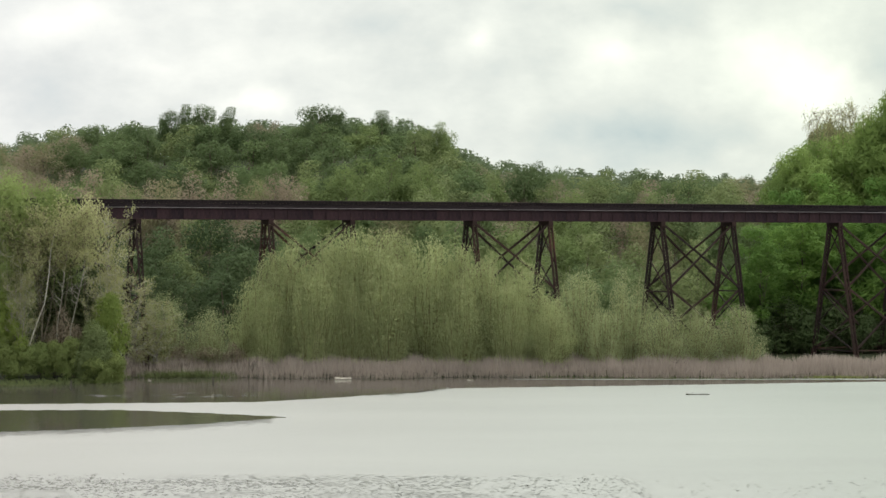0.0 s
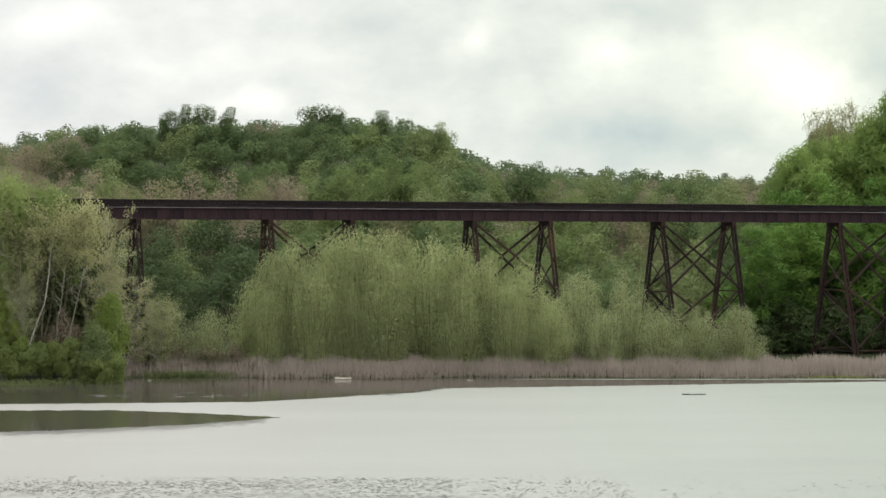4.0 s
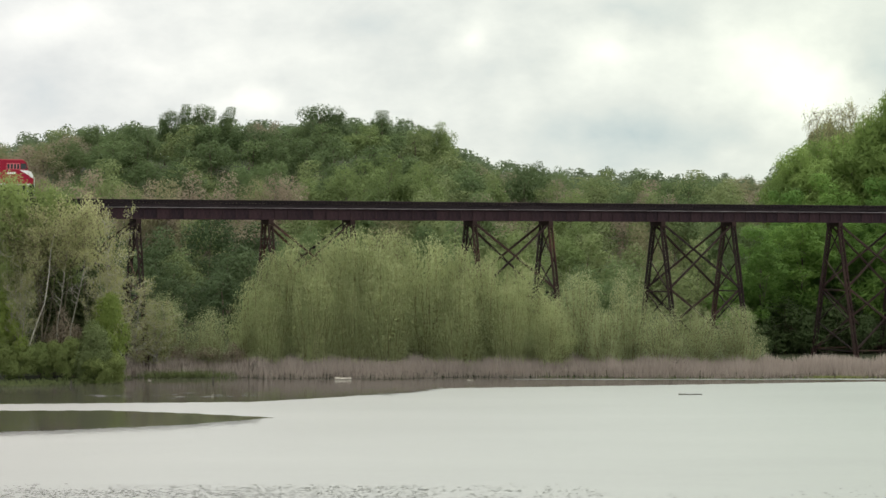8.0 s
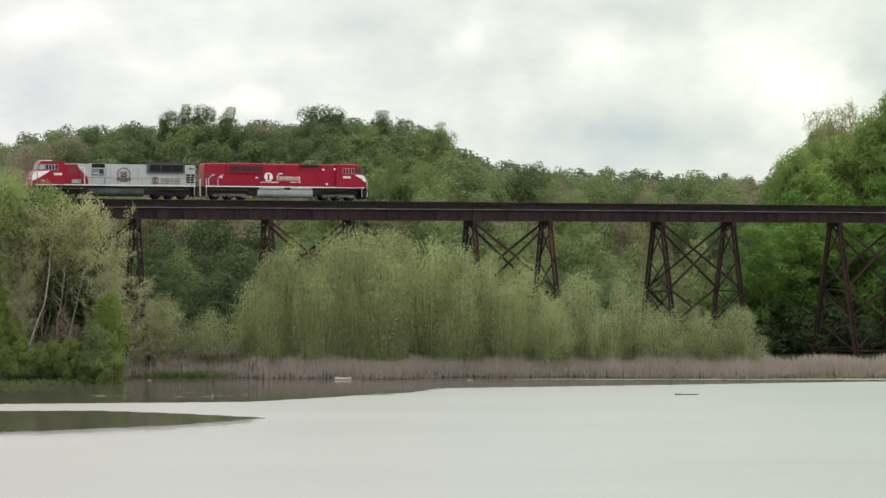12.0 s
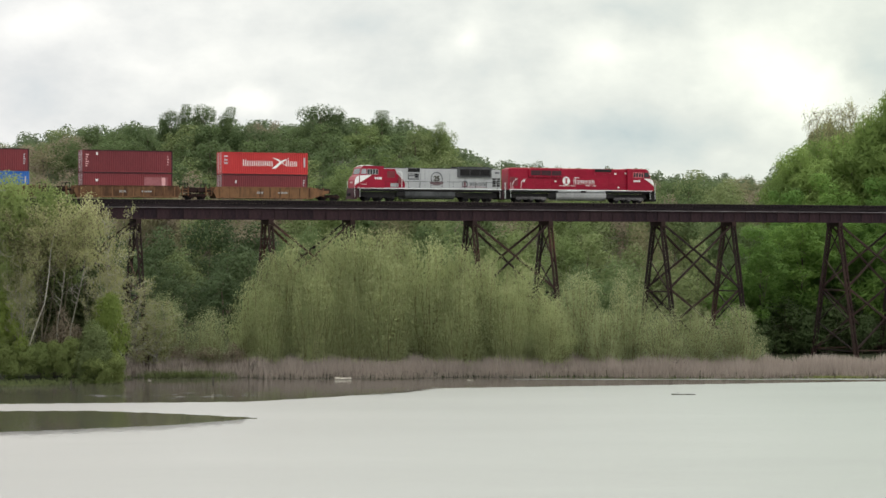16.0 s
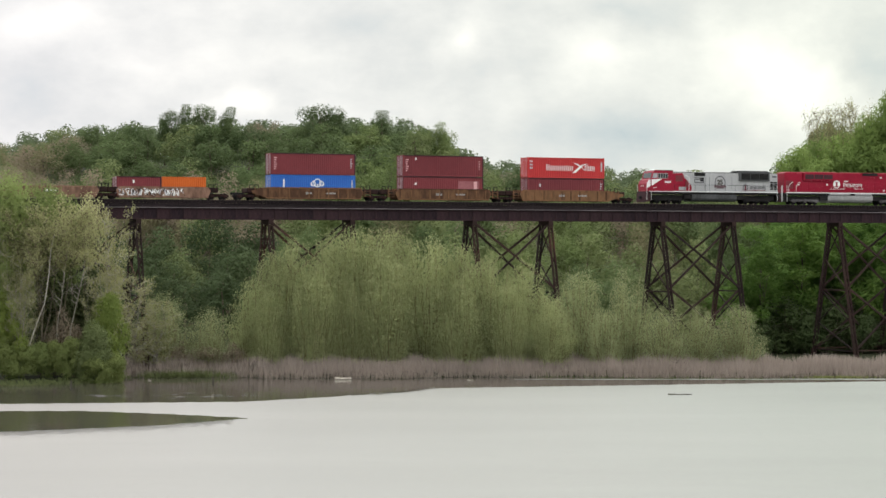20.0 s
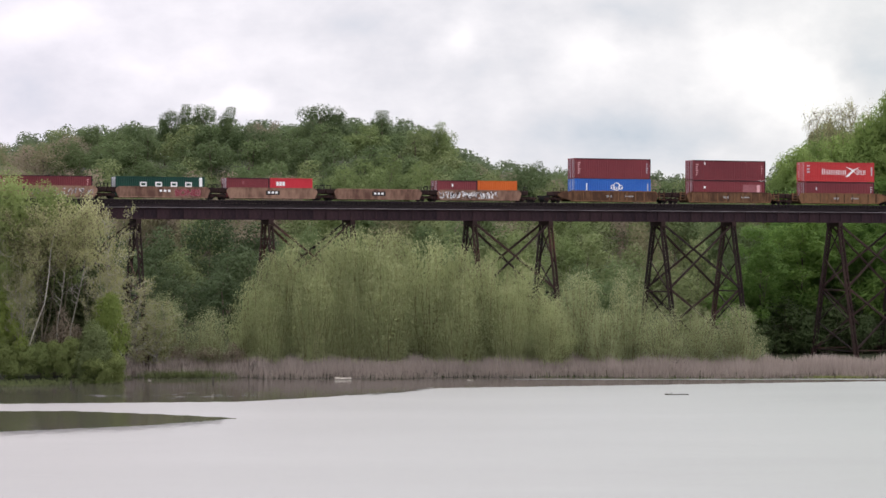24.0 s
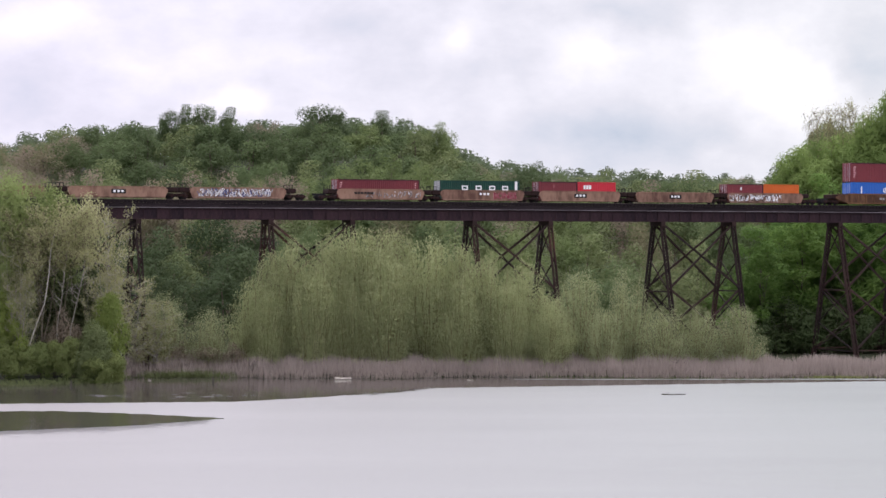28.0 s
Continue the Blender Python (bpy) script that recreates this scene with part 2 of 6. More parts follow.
LEAF = {
    "willow": foliage("willow_leaf", (0.214, 0.238, 0.114), (0.420, 0.456, 0.228), 0.25, 0.45),
    "grey_willow": foliage("grey_willow_leaf", (0.196, 0.220, 0.112), (0.392, 0.430, 0.228), 0.25, 0.45),
    "tan": foliage("budding_tan_leaf", (0.214, 0.213, 0.100), (0.435, 0.432, 0.218), 0.3, 0.5),
    "pink": foliage("budding_pinkish_leaf", (0.180, 0.145, 0.105), (0.300, 0.248, 0.180), 0.4, 0.4),
    "dark": foliage("deep_green_leaf", (0.055, 0.083, 0.035), (0.106, 0.143, 0.057), 0.45, 0.45),
    "mid": foliage("mid_green_leaf", (0.070, 0.106, 0.044), (0.142, 0.186, 0.077), 0.45, 0.45),
    "bank": foliage("fresh_bank_leaf", (0.110, 0.152, 0.052), (0.245, 0.295, 0.115), 0.4, 0.45),
    "pale_bud": foliage("pale_spring_bud_leaf", (0.246, 0.248, 0.122), (0.485, 0.484, 0.252), 0.3, 0.5),
    "yellow_green": foliage("yellow_green_leaf", (0.112, 0.156, 0.040), (0.262, 0.322, 0.084), 0.4, 0.5),
    "near_bank": foliage("sunlit_bank_leaf", (0.126, 0.174, 0.055), (0.280, 0.335, 0.122), 0.4, 0.45),
    "fresh": foliage("fresh_valley_leaf", (0.092, 0.130, 0.045), (0.200, 0.248, 0.095), 0.4, 0.45),
    "bright": foliage("bright_spring_leaf", (0.048, 0.116, 0.028), (0.205, 0.315, 0.074), 0.35, 0.5),
    "dun": foliage("dun_budding_leaf", (0.150, 0.142, 0.078), (0.262, 0.244, 0.140), 0.4, 0.4),
    # leaf darkened so that its colour carries the shade of the hollow
    "hollow": foliage("shade_painted_leaf", (0.040, 0.052, 0.024), (0.084, 0.098, 0.044), 0.4, 0.35),
    # the dark green with shade added to its colour, for the low valley
    "deep": foliage("shade_dark_valley_leaf", (0.042, 0.066, 0.030), (0.086, 0.116, 0.049), 0.45, 0.4),
    "olive": foliage("olive_green_leaf", (0.106, 0.134, 0.054), (0.208, 0.246, 0.104), 0.45, 0.4),
    # paler and bluer, with the haze of distance mixed into the green
    "far": foliage("hazy_distant_leaf", (0.078, 0.110, 0.060), (0.168, 0.204, 0.112), 0.4, 0.35),
    "reed": foliage("dry_reed_stalk", (0.175, 0.142, 0.124), (0.410, 0.346, 0.304), 0.0, 0.25),
    "weed": foliage("yellow_green_weed", (0.150, 0.165, 0.060), (0.290, 0.310, 0.120), 0.0, 0.35),
    "lush": foliage("lush_green_leaf", (0.086, 0.142, 0.038), (0.250, 0.335, 0.098), 0.4, 0.45),
    "bush": foliage("bank_bush_leaf", (0.108, 0.142, 0.048), (0.255, 0.295, 0.102), 0.4, 0.45),
    "shore_grass": foliage("fresh_shore_grass", (0.080, 0.100, 0.042), (0.170, 0.196, 0.080), 0.0, 0.35),
}

# ---- mesh helpers ----
from collections import defaultdict
RNG = np.random.default_rng(7)


def part(name, data, material, parent, label="", at=None):
    """Links a bmesh or mesh as one mesh object under a thing or a part."""
    if isinstance(data, bmesh.types.BMesh):
        me = bpy.data.meshes.new(name)
        data.to_mesh(me)
        data.free()
    else:
        me = data
    if material is not None and not me.materials:
        me.materials.append(material)
    ob = new(name, me)
    ob.parent = parent
    if at is not None:
        ob.matrix_basis = at
    return tagged(ob, label)


def mesh_of(name, verts, faces, material=None, smooth=False):
    """A mesh out of an (n, 3) array and an (m, k) array of corners."""
    verts, faces = np.asarray(verts, np.float32), np.asarray(faces, np.int32)
    me = bpy.data.meshes.new(name)
    me.vertices.add(len(verts))
    me.vertices.foreach_set("co", verts.ravel())
    k = faces.shape[1]
    me.loops.add(faces.size)
    me.loops.foreach_set("vertex_index", faces.ravel())
    me.polygons.add(len(faces))
    me.polygons.foreach_set("loop_start", np.arange(len(faces), dtype=np.int32) * k)
    me.polygons.foreach_set("loop_total", np.full(len(faces), k, np.int32))
    if smooth:
        me.polygons.foreach_set("use_smooth", np.ones(len(faces), bool))
    me.update(calc_edges=True)
    if material is not None:
        me.materials.append(material)
    return me


def box(bm, x0, x1, y0, y1, z0, z1, bevel=0.0):
    vs = [bm.verts.new(c) for c in ((x0, y0, z0), (x1, y0, z0), (x1, y1, z0), (x0, y1, z0), (x0, y0, z1), (x1, y0, z1), (x1, y1, z1), (x0, y1, z1))]
    fs = [bm.faces.new([vs[i] for i in q]) for q in ((3, 2, 1, 0), (4, 5, 6, 7), (0, 1, 5, 4), (1, 2, 6, 5), (2, 3, 7, 6), (3, 0, 4, 7))]
    if bevel:
        es = list({e for f in fs for e in f.edges})
        bmesh.ops.bevel(bm, geom=es, offset=bevel, segments=1, affect="EDGES", profile=0.6)
    return bm


def boxes(*rows, bevel=0.0):
    bm = bmesh.new()
    for r in rows:
        box(bm, *r, bevel=bevel)
    return bm


def prism(points, y0, y1):
    """A closed outline in x and z, run from y0 to y1."""
    bm = bmesh.new()
    a = [bm.verts.new((x, y0, z)) for x, z in points]
    b = [bm.verts.new((x, y1, z)) for x, z in points]
    n = len(points)
    bm.faces.new(a)
    bm.faces.new(b[::-1])
    for i in range(n):
        bm.faces.new((a[i], b[i], b[(i + 1) % n], a[(i + 1) % n]))
    bmesh.ops.recalc_face_normals(bm, faces=bm.faces)
    return bm


def rod(bm, p, q, r0, r1=None, n=8, caps=True):
    p, q = Vector(p), Vector(q)
    r1 = r0 if r1 is None else r1
    d = (q - p).normalized()
    u = d.orthogonal().normalized()
    v = d.cross(u)
    rings = []
    for c, r in ((p, r0), (q, r1)):
        rings.append([bm.verts.new(c + (u * math.cos(2 * math.pi * i / n) + v * math.sin(2 * math.pi * i / n)) * r) for i in range(n)])
    for i in range(n):
        bm.faces.new((rings[0][i], rings[0][(i + 1) % n], rings[1][(i + 1) % n], rings[1][i]))
    if caps:
        bm.faces.new(rings[0][::-1])
        bm.faces.new(rings[1])
    return bm


def beam(bm, p, q, width, depth):
    """A rectangular bar from p to q."""
    p, q = Vector(p), Vector(q)
    d = (q - p).normalized()
    side = Vector((0, 1, 0)) if abs(d.y) < 0.8 else Vector((1, 0, 0))
    u = d.cross(side).normalized() * width / 2
    v = d.cross(u).normalized() * depth / 2
    a = [bm.verts.new(p + s * u + t * v) for s, t in ((-1, -1), (1, -1), (1, 1), (-1, 1))]
    b = [bm.verts.new(q + s * u + t * v) for s, t in ((-1, -1), (1, -1), (1, 1), (-1, 1))]
    bm.faces.new(a[::-1])
    bm.faces.new(b)
    for i in range(4):
        bm.faces.new((a[i], a[(i + 1) % 4], b[(i + 1) % 4], b[i]))
    return bm


def thing(name, m, label, category, group="", kind=""):
    ob = new(name)
    ob.empty_display_size = 0.5
    ob.matrix_basis = m
    return tagged(ob, label, category, group, kind)


# ---- the plan: s runs along the viaduct, w away from the camera across it ----
TURN = 22.62
VIADUCT = pose(0, 316, 0, 0, 0, TURN)
C_T, S_T = math.cos(radians(TURN)), math.sin(radians(TURN))
RAIL_Z, GIRDER_TOP, GIRDER_FOOT = 23.12, 21.97, 20.47


def ease(a, b, v):
    t = np.clip((v - a) / (b - a), 0, 1)
    return t * t * (3 - 2 * t)


def shore_y(x):
    return 275.0 + 15.0 * ease(-45, -38.5, x) + 2.0 * np.sin(x * 0.13) + 0.8 * np.sin(x * 0.41 + 1)


def ground_z(x, y):
    x, y = np.asarray(x, float), np.asarray(y, float)
    s, w = x * C_T + (y - 316) * S_T, -x * S_T + (y - 316) * C_T
    sh = shore_y(x)
    z = -1.6 + 2.1 * ease(-6, 3, y - sh) + (0.9 - 1.2 * ease(40, 48, x) * ease(366, 350, y)) * ease(3, 22, y - sh)
    z = z + 11 * ease(352, 440, y) + 8 * ease(440, 540, y)
    z = z + (20 - 5 * ease(-70, -130, x)) * ease(540, 650, y) * ease(42, -22, x)
    z = z + 15 * ease(600, 900, y)
    z = z + (17 * ease(84, 118, s) * ease(-40, 20, w) + 7 * ease(60, 120, s) * ease(12, 60, w)) * ease(520, 400, y) * ease(46, 78, x)
    z = z + 8 * ease(-85, -120, s) * ease(-60, 10, w) * ease(420, 350, y)
    z = z + np.where(y > 0, 60 * ease(260, 420, np.abs(x)), 0) * ease(340, 200, y) * 0.3
    z = z + 16.5 * ease(24, 1, y)
    z = z + 0.5 * np.sin(x * 0.11 + y * 0.05) * ease(345, 400, y) + 1.2 * np.sin(x * 0.031) * np.cos(y * 0.027) * ease(380, 500, y)
    away = np.maximum(np.abs(w - 1.5) - 3.0, 0)
    bank = 22.55 - 0.62 * away
    z = np.where((s < -116) & (y > 0), np.maximum(z, bank), z)
    z = np.where((s > 106) & (y > 0), np.maximum(z, bank), z)
    return z


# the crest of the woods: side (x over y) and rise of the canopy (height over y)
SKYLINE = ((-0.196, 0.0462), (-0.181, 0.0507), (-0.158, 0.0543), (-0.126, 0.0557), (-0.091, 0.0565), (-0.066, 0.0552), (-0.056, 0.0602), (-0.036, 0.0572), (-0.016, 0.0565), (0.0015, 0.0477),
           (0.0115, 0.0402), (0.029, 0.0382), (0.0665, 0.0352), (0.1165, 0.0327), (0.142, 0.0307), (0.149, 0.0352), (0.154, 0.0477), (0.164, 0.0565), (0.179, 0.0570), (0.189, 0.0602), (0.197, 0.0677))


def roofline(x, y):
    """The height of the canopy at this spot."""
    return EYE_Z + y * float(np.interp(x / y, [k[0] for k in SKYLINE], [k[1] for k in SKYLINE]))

# ---- cloud backdrop: far behind everything, drifts slowly to the left ----
def cloud_material():
    m, n, l, b = nodes_of("cloud_sheet")
    n.remove(b)
    tc = n.new("ShaderNodeTexCoord")
    warp, off = n.new("ShaderNodeTexNoise"), n.new("ShaderNodeVectorMath")
    warp.inputs["Scale"].default_value, warp.inputs["Detail"].default_value = 0.006, 5
    l.new(tc.outputs["Object"], warp.inputs["Vector"])
    off.operation = "MULTIPLY_ADD"
    off.inputs[1].default_value = (170, 0, 120)
    l.new(warp.outputs["Color"], off.inputs[0])
    l.new(tc.outputs["Object"], off.inputs[2])
    soft = n.new("ShaderNodeTexNoise")
    soft.inputs["Scale"].default_value, soft.inputs["Detail"].default_value = 0.0022, 5
    mp = n.new("ShaderNodeMapping")
    mp.inputs["Scale"].default_value = (1, 1, 1.7)
    l.new(tc.outputs["Object"], mp.inputs[0])
    l.new(mp.outputs[0], soft.inputs["Vector"])
    start = n.new("ShaderNodeMath")
    start.operation = "MULTIPLY_ADD"
    start.inputs[1].default_value, start.inputs[2].default_value = 0.55, 0.28
    l.new(soft.outputs["Fac"], start.inputs[0])
    total = start.outputs[0]
    # x, z, half width, half height, brightness
    for x, z, rx, rz, k in ((735, 326, 210, 154, 0.42), (623, 404, 308, 182, 0.24), (354, 393, 168, 84, 0.28), (80, 416, 126, 91, 0.3), (-374, 281, 168, 45, 0.3), (-699, 449, 392, 105, 0.24), (-251, 371, 420, 84, 0.1), (365, 214, 476, 133, -0.34), (186, 360, 112, 112, -0.08), (376, 477, 280, 63, -0.18), (852, 348, 105, 133, -0.2), (-788, 304, 266, 112, -0.14), (-161, 449, 182, 84, -0.12), (-542, 371, 224, 56, 0.08), (589, 192, 126, 56, 0.12)):
        mv, gr, ad = n.new("ShaderNodeMapping"), n.new("ShaderNodeTexGradient"), n.new("ShaderNodeMath")
        mv.inputs["Scale"].default_value = (1 / rx, 0, 1 / rz)
        mv.inputs["Location"].default_value = (-(x + 85) / rx, 0, -(z + 60) / rz)
        gr.gradient_type = "QUADRATIC_SPHERE"
        l.new(off.outputs[0], mv.inputs[0])
        l.new(mv.outputs[0], gr.inputs[0])
        ad.operation = "MULTIPLY_ADD"
        ad.inputs[1].default_value = k
        l.new(gr.outputs["Fac"], ad.inputs[0])
        l.new(total, ad.inputs[2])
        total = ad.outputs[0]
    wisp, wm = n.new("ShaderNodeTexNoise"), n.new("ShaderNodeMath")
    wisp.inputs["Scale"].default_value, wisp.inputs["Detail"].default_value, wisp.inputs["Roughness"].default_value = 0.0075, 8, 0.6
    l.new(mp.outputs[0], wisp.inputs["Vector"])
    wm.operation = "MULTIPLY_ADD"
    wm.inputs[1].default_value = 0.31
    l.new(wisp.outputs["Fac"], wm.inputs[0])
    lower = n.new("ShaderNodeMath")
    lower.operation = "SUBTRACT"
    lower.inputs[1].default_value = 0.142
    l.new(total, lower.inputs[0])
    l.new(lower.outputs[0], wm.inputs[2])
    total = wm.outputs[0]
    ramp = n.new("ShaderNodeValToRGB")
    el = ramp.color_ramp.elements
    el[0].position, el[0].color = 0.22, (0.55, 0.635, 0.69, 1)
    el[1].position, el[1].color = 0.86, (1.16, 1.16, 1.12, 1)
    e = el.new(0.52)
    e.color = (0.80, 0.825, 0.83, 1)
    l.new(total, ramp.inputs[0])
    em = n.new("ShaderNodeEmission")
    sep, side, tint, mul = n.new("ShaderNodeSeparateXYZ"), n.new("ShaderNodeMapRange"), n.new("ShaderNodeMix"), n.new("ShaderNodeMix")
    l.new(tc.outputs["Object"], sep.inputs[0])
    l.new(sep.outputs["X"], side.inputs["Value"])
    side.inputs["From Min"].default_value, side.inputs["From Max"].default_value = -900, 900
    tint.data_type = mul.data_type = "RGBA"
    # lens cast put into the sky colour, lavender left to greenish right
    tint.inputs["A"].default_value, tint.inputs["B"].default_value = (1.0, 0.985, 1.035, 1), (0.985, 1.015, 0.965, 1)
    l.new(side.outputs[0], tint.inputs["Factor"])
    mul.blend_type = "MULTIPLY"
    mul.inputs["Factor"].default_value = 1.0
    l.new(ramp.outputs[0], mul.inputs["A"])
    l.new(tint.outputs["Result"], mul.inputs["B"])
    l.new(mul.outputs["Result"], em.inputs[0])
    em.inputs[1].default_value = 1.0
    l.new(em.outputs[0], n["Material Output"].inputs[0])
    return m


bm = bmesh.new()
for i in range(13):
    x = -2600 + i * 5200 / 12
    bm.verts.new((x, -0.00006 * x * x, -500))
    bm.verts.new((x, -0.00006 * x * x, 1800))
bm.verts.ensure_lookup_table()
for i in range(12):
    bm.faces.new([bm.verts[k] for k in (2 * i, 2 * i + 2, 2 * i + 3, 2 * i + 1)])
clouds_me = bpy.data.meshes.new("backdrop_clouds")
bm.to_mesh(clouds_me)
bm.free()
clouds_me.materials.append(cloud_material())
clouds = tagged(new("backdrop_clouds", clouds_me), "bright broken overcast of grey and white clouds", "sky", kind="structure")
clouds.location = (0, 4500, EYE_Z)

# ---- ground ----
gx = np.concatenate([np.linspace(-4600, -420, 12)[:-1], np.linspace(-420, -130, 30)[:-1], np.linspace(-130, 160, 146)[:-1], np.linspace(160, 460, 26)[:-1], np.linspace(460, 4600, 12)])
gy = np.concatenate([np.linspace(-900, 0, 8)[:-1], np.linspace(0, 255, 50)[:-1], np.linspace(255, 460, 104)[:-1], np.linspace(460, 1000, 90)[:-1], np.linspace(1000, 4900, 16)])
GX, GY = np.meshgrid(gx, gy)
verts = np.stack([GX, GY, ground_z(GX, GY)], -1).reshape(-1, 3)
nx, ny = len(gx), len(gy)
k = (np.arange(ny - 1)[:, None] * nx + np.arange(nx - 1)[None]).ravel()
ground = new("ground", mesh_of("ground", verts, np.stack([k, k + 1, k + nx + 1, k + nx], -1), M["soil"], True))
tagged(ground, "wooded valley floor and hillsides of soil and leaf litter", "ground", kind="structure")

# ---- water: a still sheet, ruffled by wind over most of its width ----
# ruffled and ripple bodies carry reflected sky and woods in their base colour
WATER = {
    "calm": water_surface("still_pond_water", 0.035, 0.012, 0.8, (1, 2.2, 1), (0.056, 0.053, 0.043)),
    "ruffled": water_surface("pale_ruffled_water", 0.42, 0.05, 1.6, (0.5, 1.6, 1), (0.24, 0.24, 0.225)),
    "ripple": water_surface("dark_painted_ripple", 0.28, 0.07, 0.9, (0.45, 1.6, 1), (0.178, 0.178, 0.163)),
}


def quads_of(n):
    return np.arange(n * 4, dtype=np.int32).reshape(-1, 4)


def tris_of(n):
    return np.arange(n * 3, dtype=np.int32).reshape(-1, 3)


def jag(x, k):
    return 0.5 * math.sin(x * 1.9 + k) + 0.3 * math.sin(x * 4.7 + 2 * k) + 0.25 * math.sin(x * 11.3 + 3 * k)


def water_piece(name, xs, near, far, z, material, label):
    """A level strip of water between two wavy edges, near(x) and far(x)."""
    vs = [(x, near(x), z) for x in xs] + [(x, far(x), z) for x in xs]
    n = len(xs)
    i = np.arange(n - 1)
    ob = new(name, mesh_of(name, vs, np.stack([i, i + 1, n + i + 1, n + i], -1), material))
    return tagged(ob, label, "water", kind="structure")


def along(x, table):
    return float(np.interp(x, [r[0] for r in table], [r[1] for r in table]))


water = water_piece("water", [-450, 450], lambda x: 40, lambda x: 330, 0.0, WATER["calm"], "still dark pond water mirroring the trees along the shore")
EDGE = [(-450, 238), (-47, 240), (-20, 243.5), (-11.5, 251), (-5.6, 258), (-3.2, 262), (-1.5, 265.5), (0.5, 267.5), (20, 272), (55, 281), (120, 284), (450, 285)]
xs = list(np.arange(-60, 62, 0.2))
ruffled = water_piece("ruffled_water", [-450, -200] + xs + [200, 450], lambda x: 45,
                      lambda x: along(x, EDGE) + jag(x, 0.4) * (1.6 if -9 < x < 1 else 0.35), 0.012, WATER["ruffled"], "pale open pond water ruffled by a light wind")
TONGUE_FAR = [(-160, 229), (-45, 231), (-33, 231.4), (-24.5, 227.5), (-18.5, 223.8), (-15.4, 221.6)]
TONGUE_NEAR = [(-160, 192), (-45, 201), (-34, 205.5), (-23, 212), (-18, 217.5), (-15.4, 221.2)]
tongue = water_piece("calm_patch", [-160, -100] + list(np.arange(-60, -15.3, 0.2)), lambda x: along(x, TONGUE_NEAR) + jag(x, 1.1) * 0.8,
                     lambda x: along(x, TONGUE_FAR) + jag(x, 2.3) * 0.5, 0.024, WATER["calm"], "tongue of still water mirroring dark green trees")
# small flat dashes, coloured darker in place of mirrored woods
rng = np.random.default_rng(12)
n = 36000
px = rng.uniform(-75, 60, n)
py = 166 - rng.gamma(2.4, 6.5, n)
patch = 0.5 + 0.5 * np.sin(py * 0.8 + 0.6 * np.sin(px * 0.07)) * np.sin(px * 0.13 + py * 0.3)
ok = rng.uniform(0, 1, n) < np.where(px < 2, 1.0, np.where(px < 14, 0.4, 0.05)) * (0.35 + 0.65 * patch)
px, py = px[ok], py[ok]
n = len(px)
ln, dp = rng.uniform(0.04, 0.20, n), rng.uniform(0.06, 0.20, n)
tilt = rng.normal(size=n) * 0.0
v = np.stack([np.stack([px - ln, py - tilt * ln, np.full(n, 0.022)], -1), np.stack([px + rng.uniform(-0.08, 0.08, n) * ln, py - dp, np.full(n, 0.022)], -1),
              np.stack([px + ln, py + tilt * ln, np.full(n, 0.022)], -1), np.stack([px + rng.uniform(-0.08, 0.08, n) * ln, py + dp, np.full(n, 0.022)], -1)], 1).reshape(-1, 3)
v[:, 2] += np.repeat(rng.uniform(0, 0.02, n), 4)
ripples = tagged(new("ripple_streaks", mesh_of("ripple_streaks", v, quads_of(n), WATER["ripple"])), "dark dashes painted as woods mirrored in ripples", "ripples", kind="stuff")


def dashes(name, x, y, z, ln, dp, material, label, seed):
    """Scattered flat lens-shaped patches of water."""
    r = np.random.default_rng(seed)
    n = len(x)
    ln, dp = r.uniform(*ln, n), r.uniform(*dp, n)
    zz = z + r.uniform(0, 0.012, n)
    c = [np.stack([x - ln, y, zz], -1), np.stack([x + r.uniform(-0.1, 0.1, n) * ln, y - dp, zz], -1), np.stack([x + ln, y + r.normal(size=n) * 0.02, zz], -1), np.stack([x + r.uniform(-0.1, 0.1, n) * ln, y + dp, zz], -1)]
    return tagged(new(name, mesh_of(name, np.stack(c, 1).reshape(-1, 3), quads_of(n), material)), label, "ripples", kind="stuff")


rng = np.random.default_rng(15)
ex = rng.uniform(-62, -16.4, 2400)
ey = np.interp(ex, [r[0] for r in TONGUE_NEAR], [r[1] for r in TONGUE_NEAR]) - np.abs(rng.normal(size=2400)) * 2.8 + 0.6
edge_ripples = dashes("edge_ripples", ex, ey, 0.026, (0.06, 0.35), (0.07, 0.2), WATER["ripple"], "broken dark ripples at the edge of the still water", 16)
ex = rng.normal(-3.2, 1.6, 160)
tip_ripples = dashes("tip_ripples", ex, np.interp(ex, [r[0] for r in EDGE], [r[1] for r in EDGE]) - np.abs(rng.normal(size=160)) * 1.2, 0.026, (0.15, 0.7), (0.15, 0.5), WATER["calm"], "broken dark ripples at the edge of the still water", 17)
ex, ey = rng.uniform(-40, -21, 26), rng.normal(254.5, 1.8, 26)
glints = dashes("light_streaks", ex, ey, 0.012, (0.3, 1.4), (0.08, 0.22), WATER["ruffled"], "thin pale streaks of ruffled water in the shade of the bank", 18)
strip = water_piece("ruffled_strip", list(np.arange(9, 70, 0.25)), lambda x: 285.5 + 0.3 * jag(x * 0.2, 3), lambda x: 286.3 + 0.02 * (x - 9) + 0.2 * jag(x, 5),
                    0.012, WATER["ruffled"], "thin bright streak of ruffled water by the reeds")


# ---- plants ----
def frames_of(normals):
    helper = np.where(np.abs(normals[:, 2:3]) < 0.9, np.array([[0, 0, 1.0]]), np.array([[1.0, 0, 0]]))
    u = np.cross(normals, helper)
    u /= np.linalg.norm(u, axis=1, keepdims=True)
    return u, np.cross(normals, u)


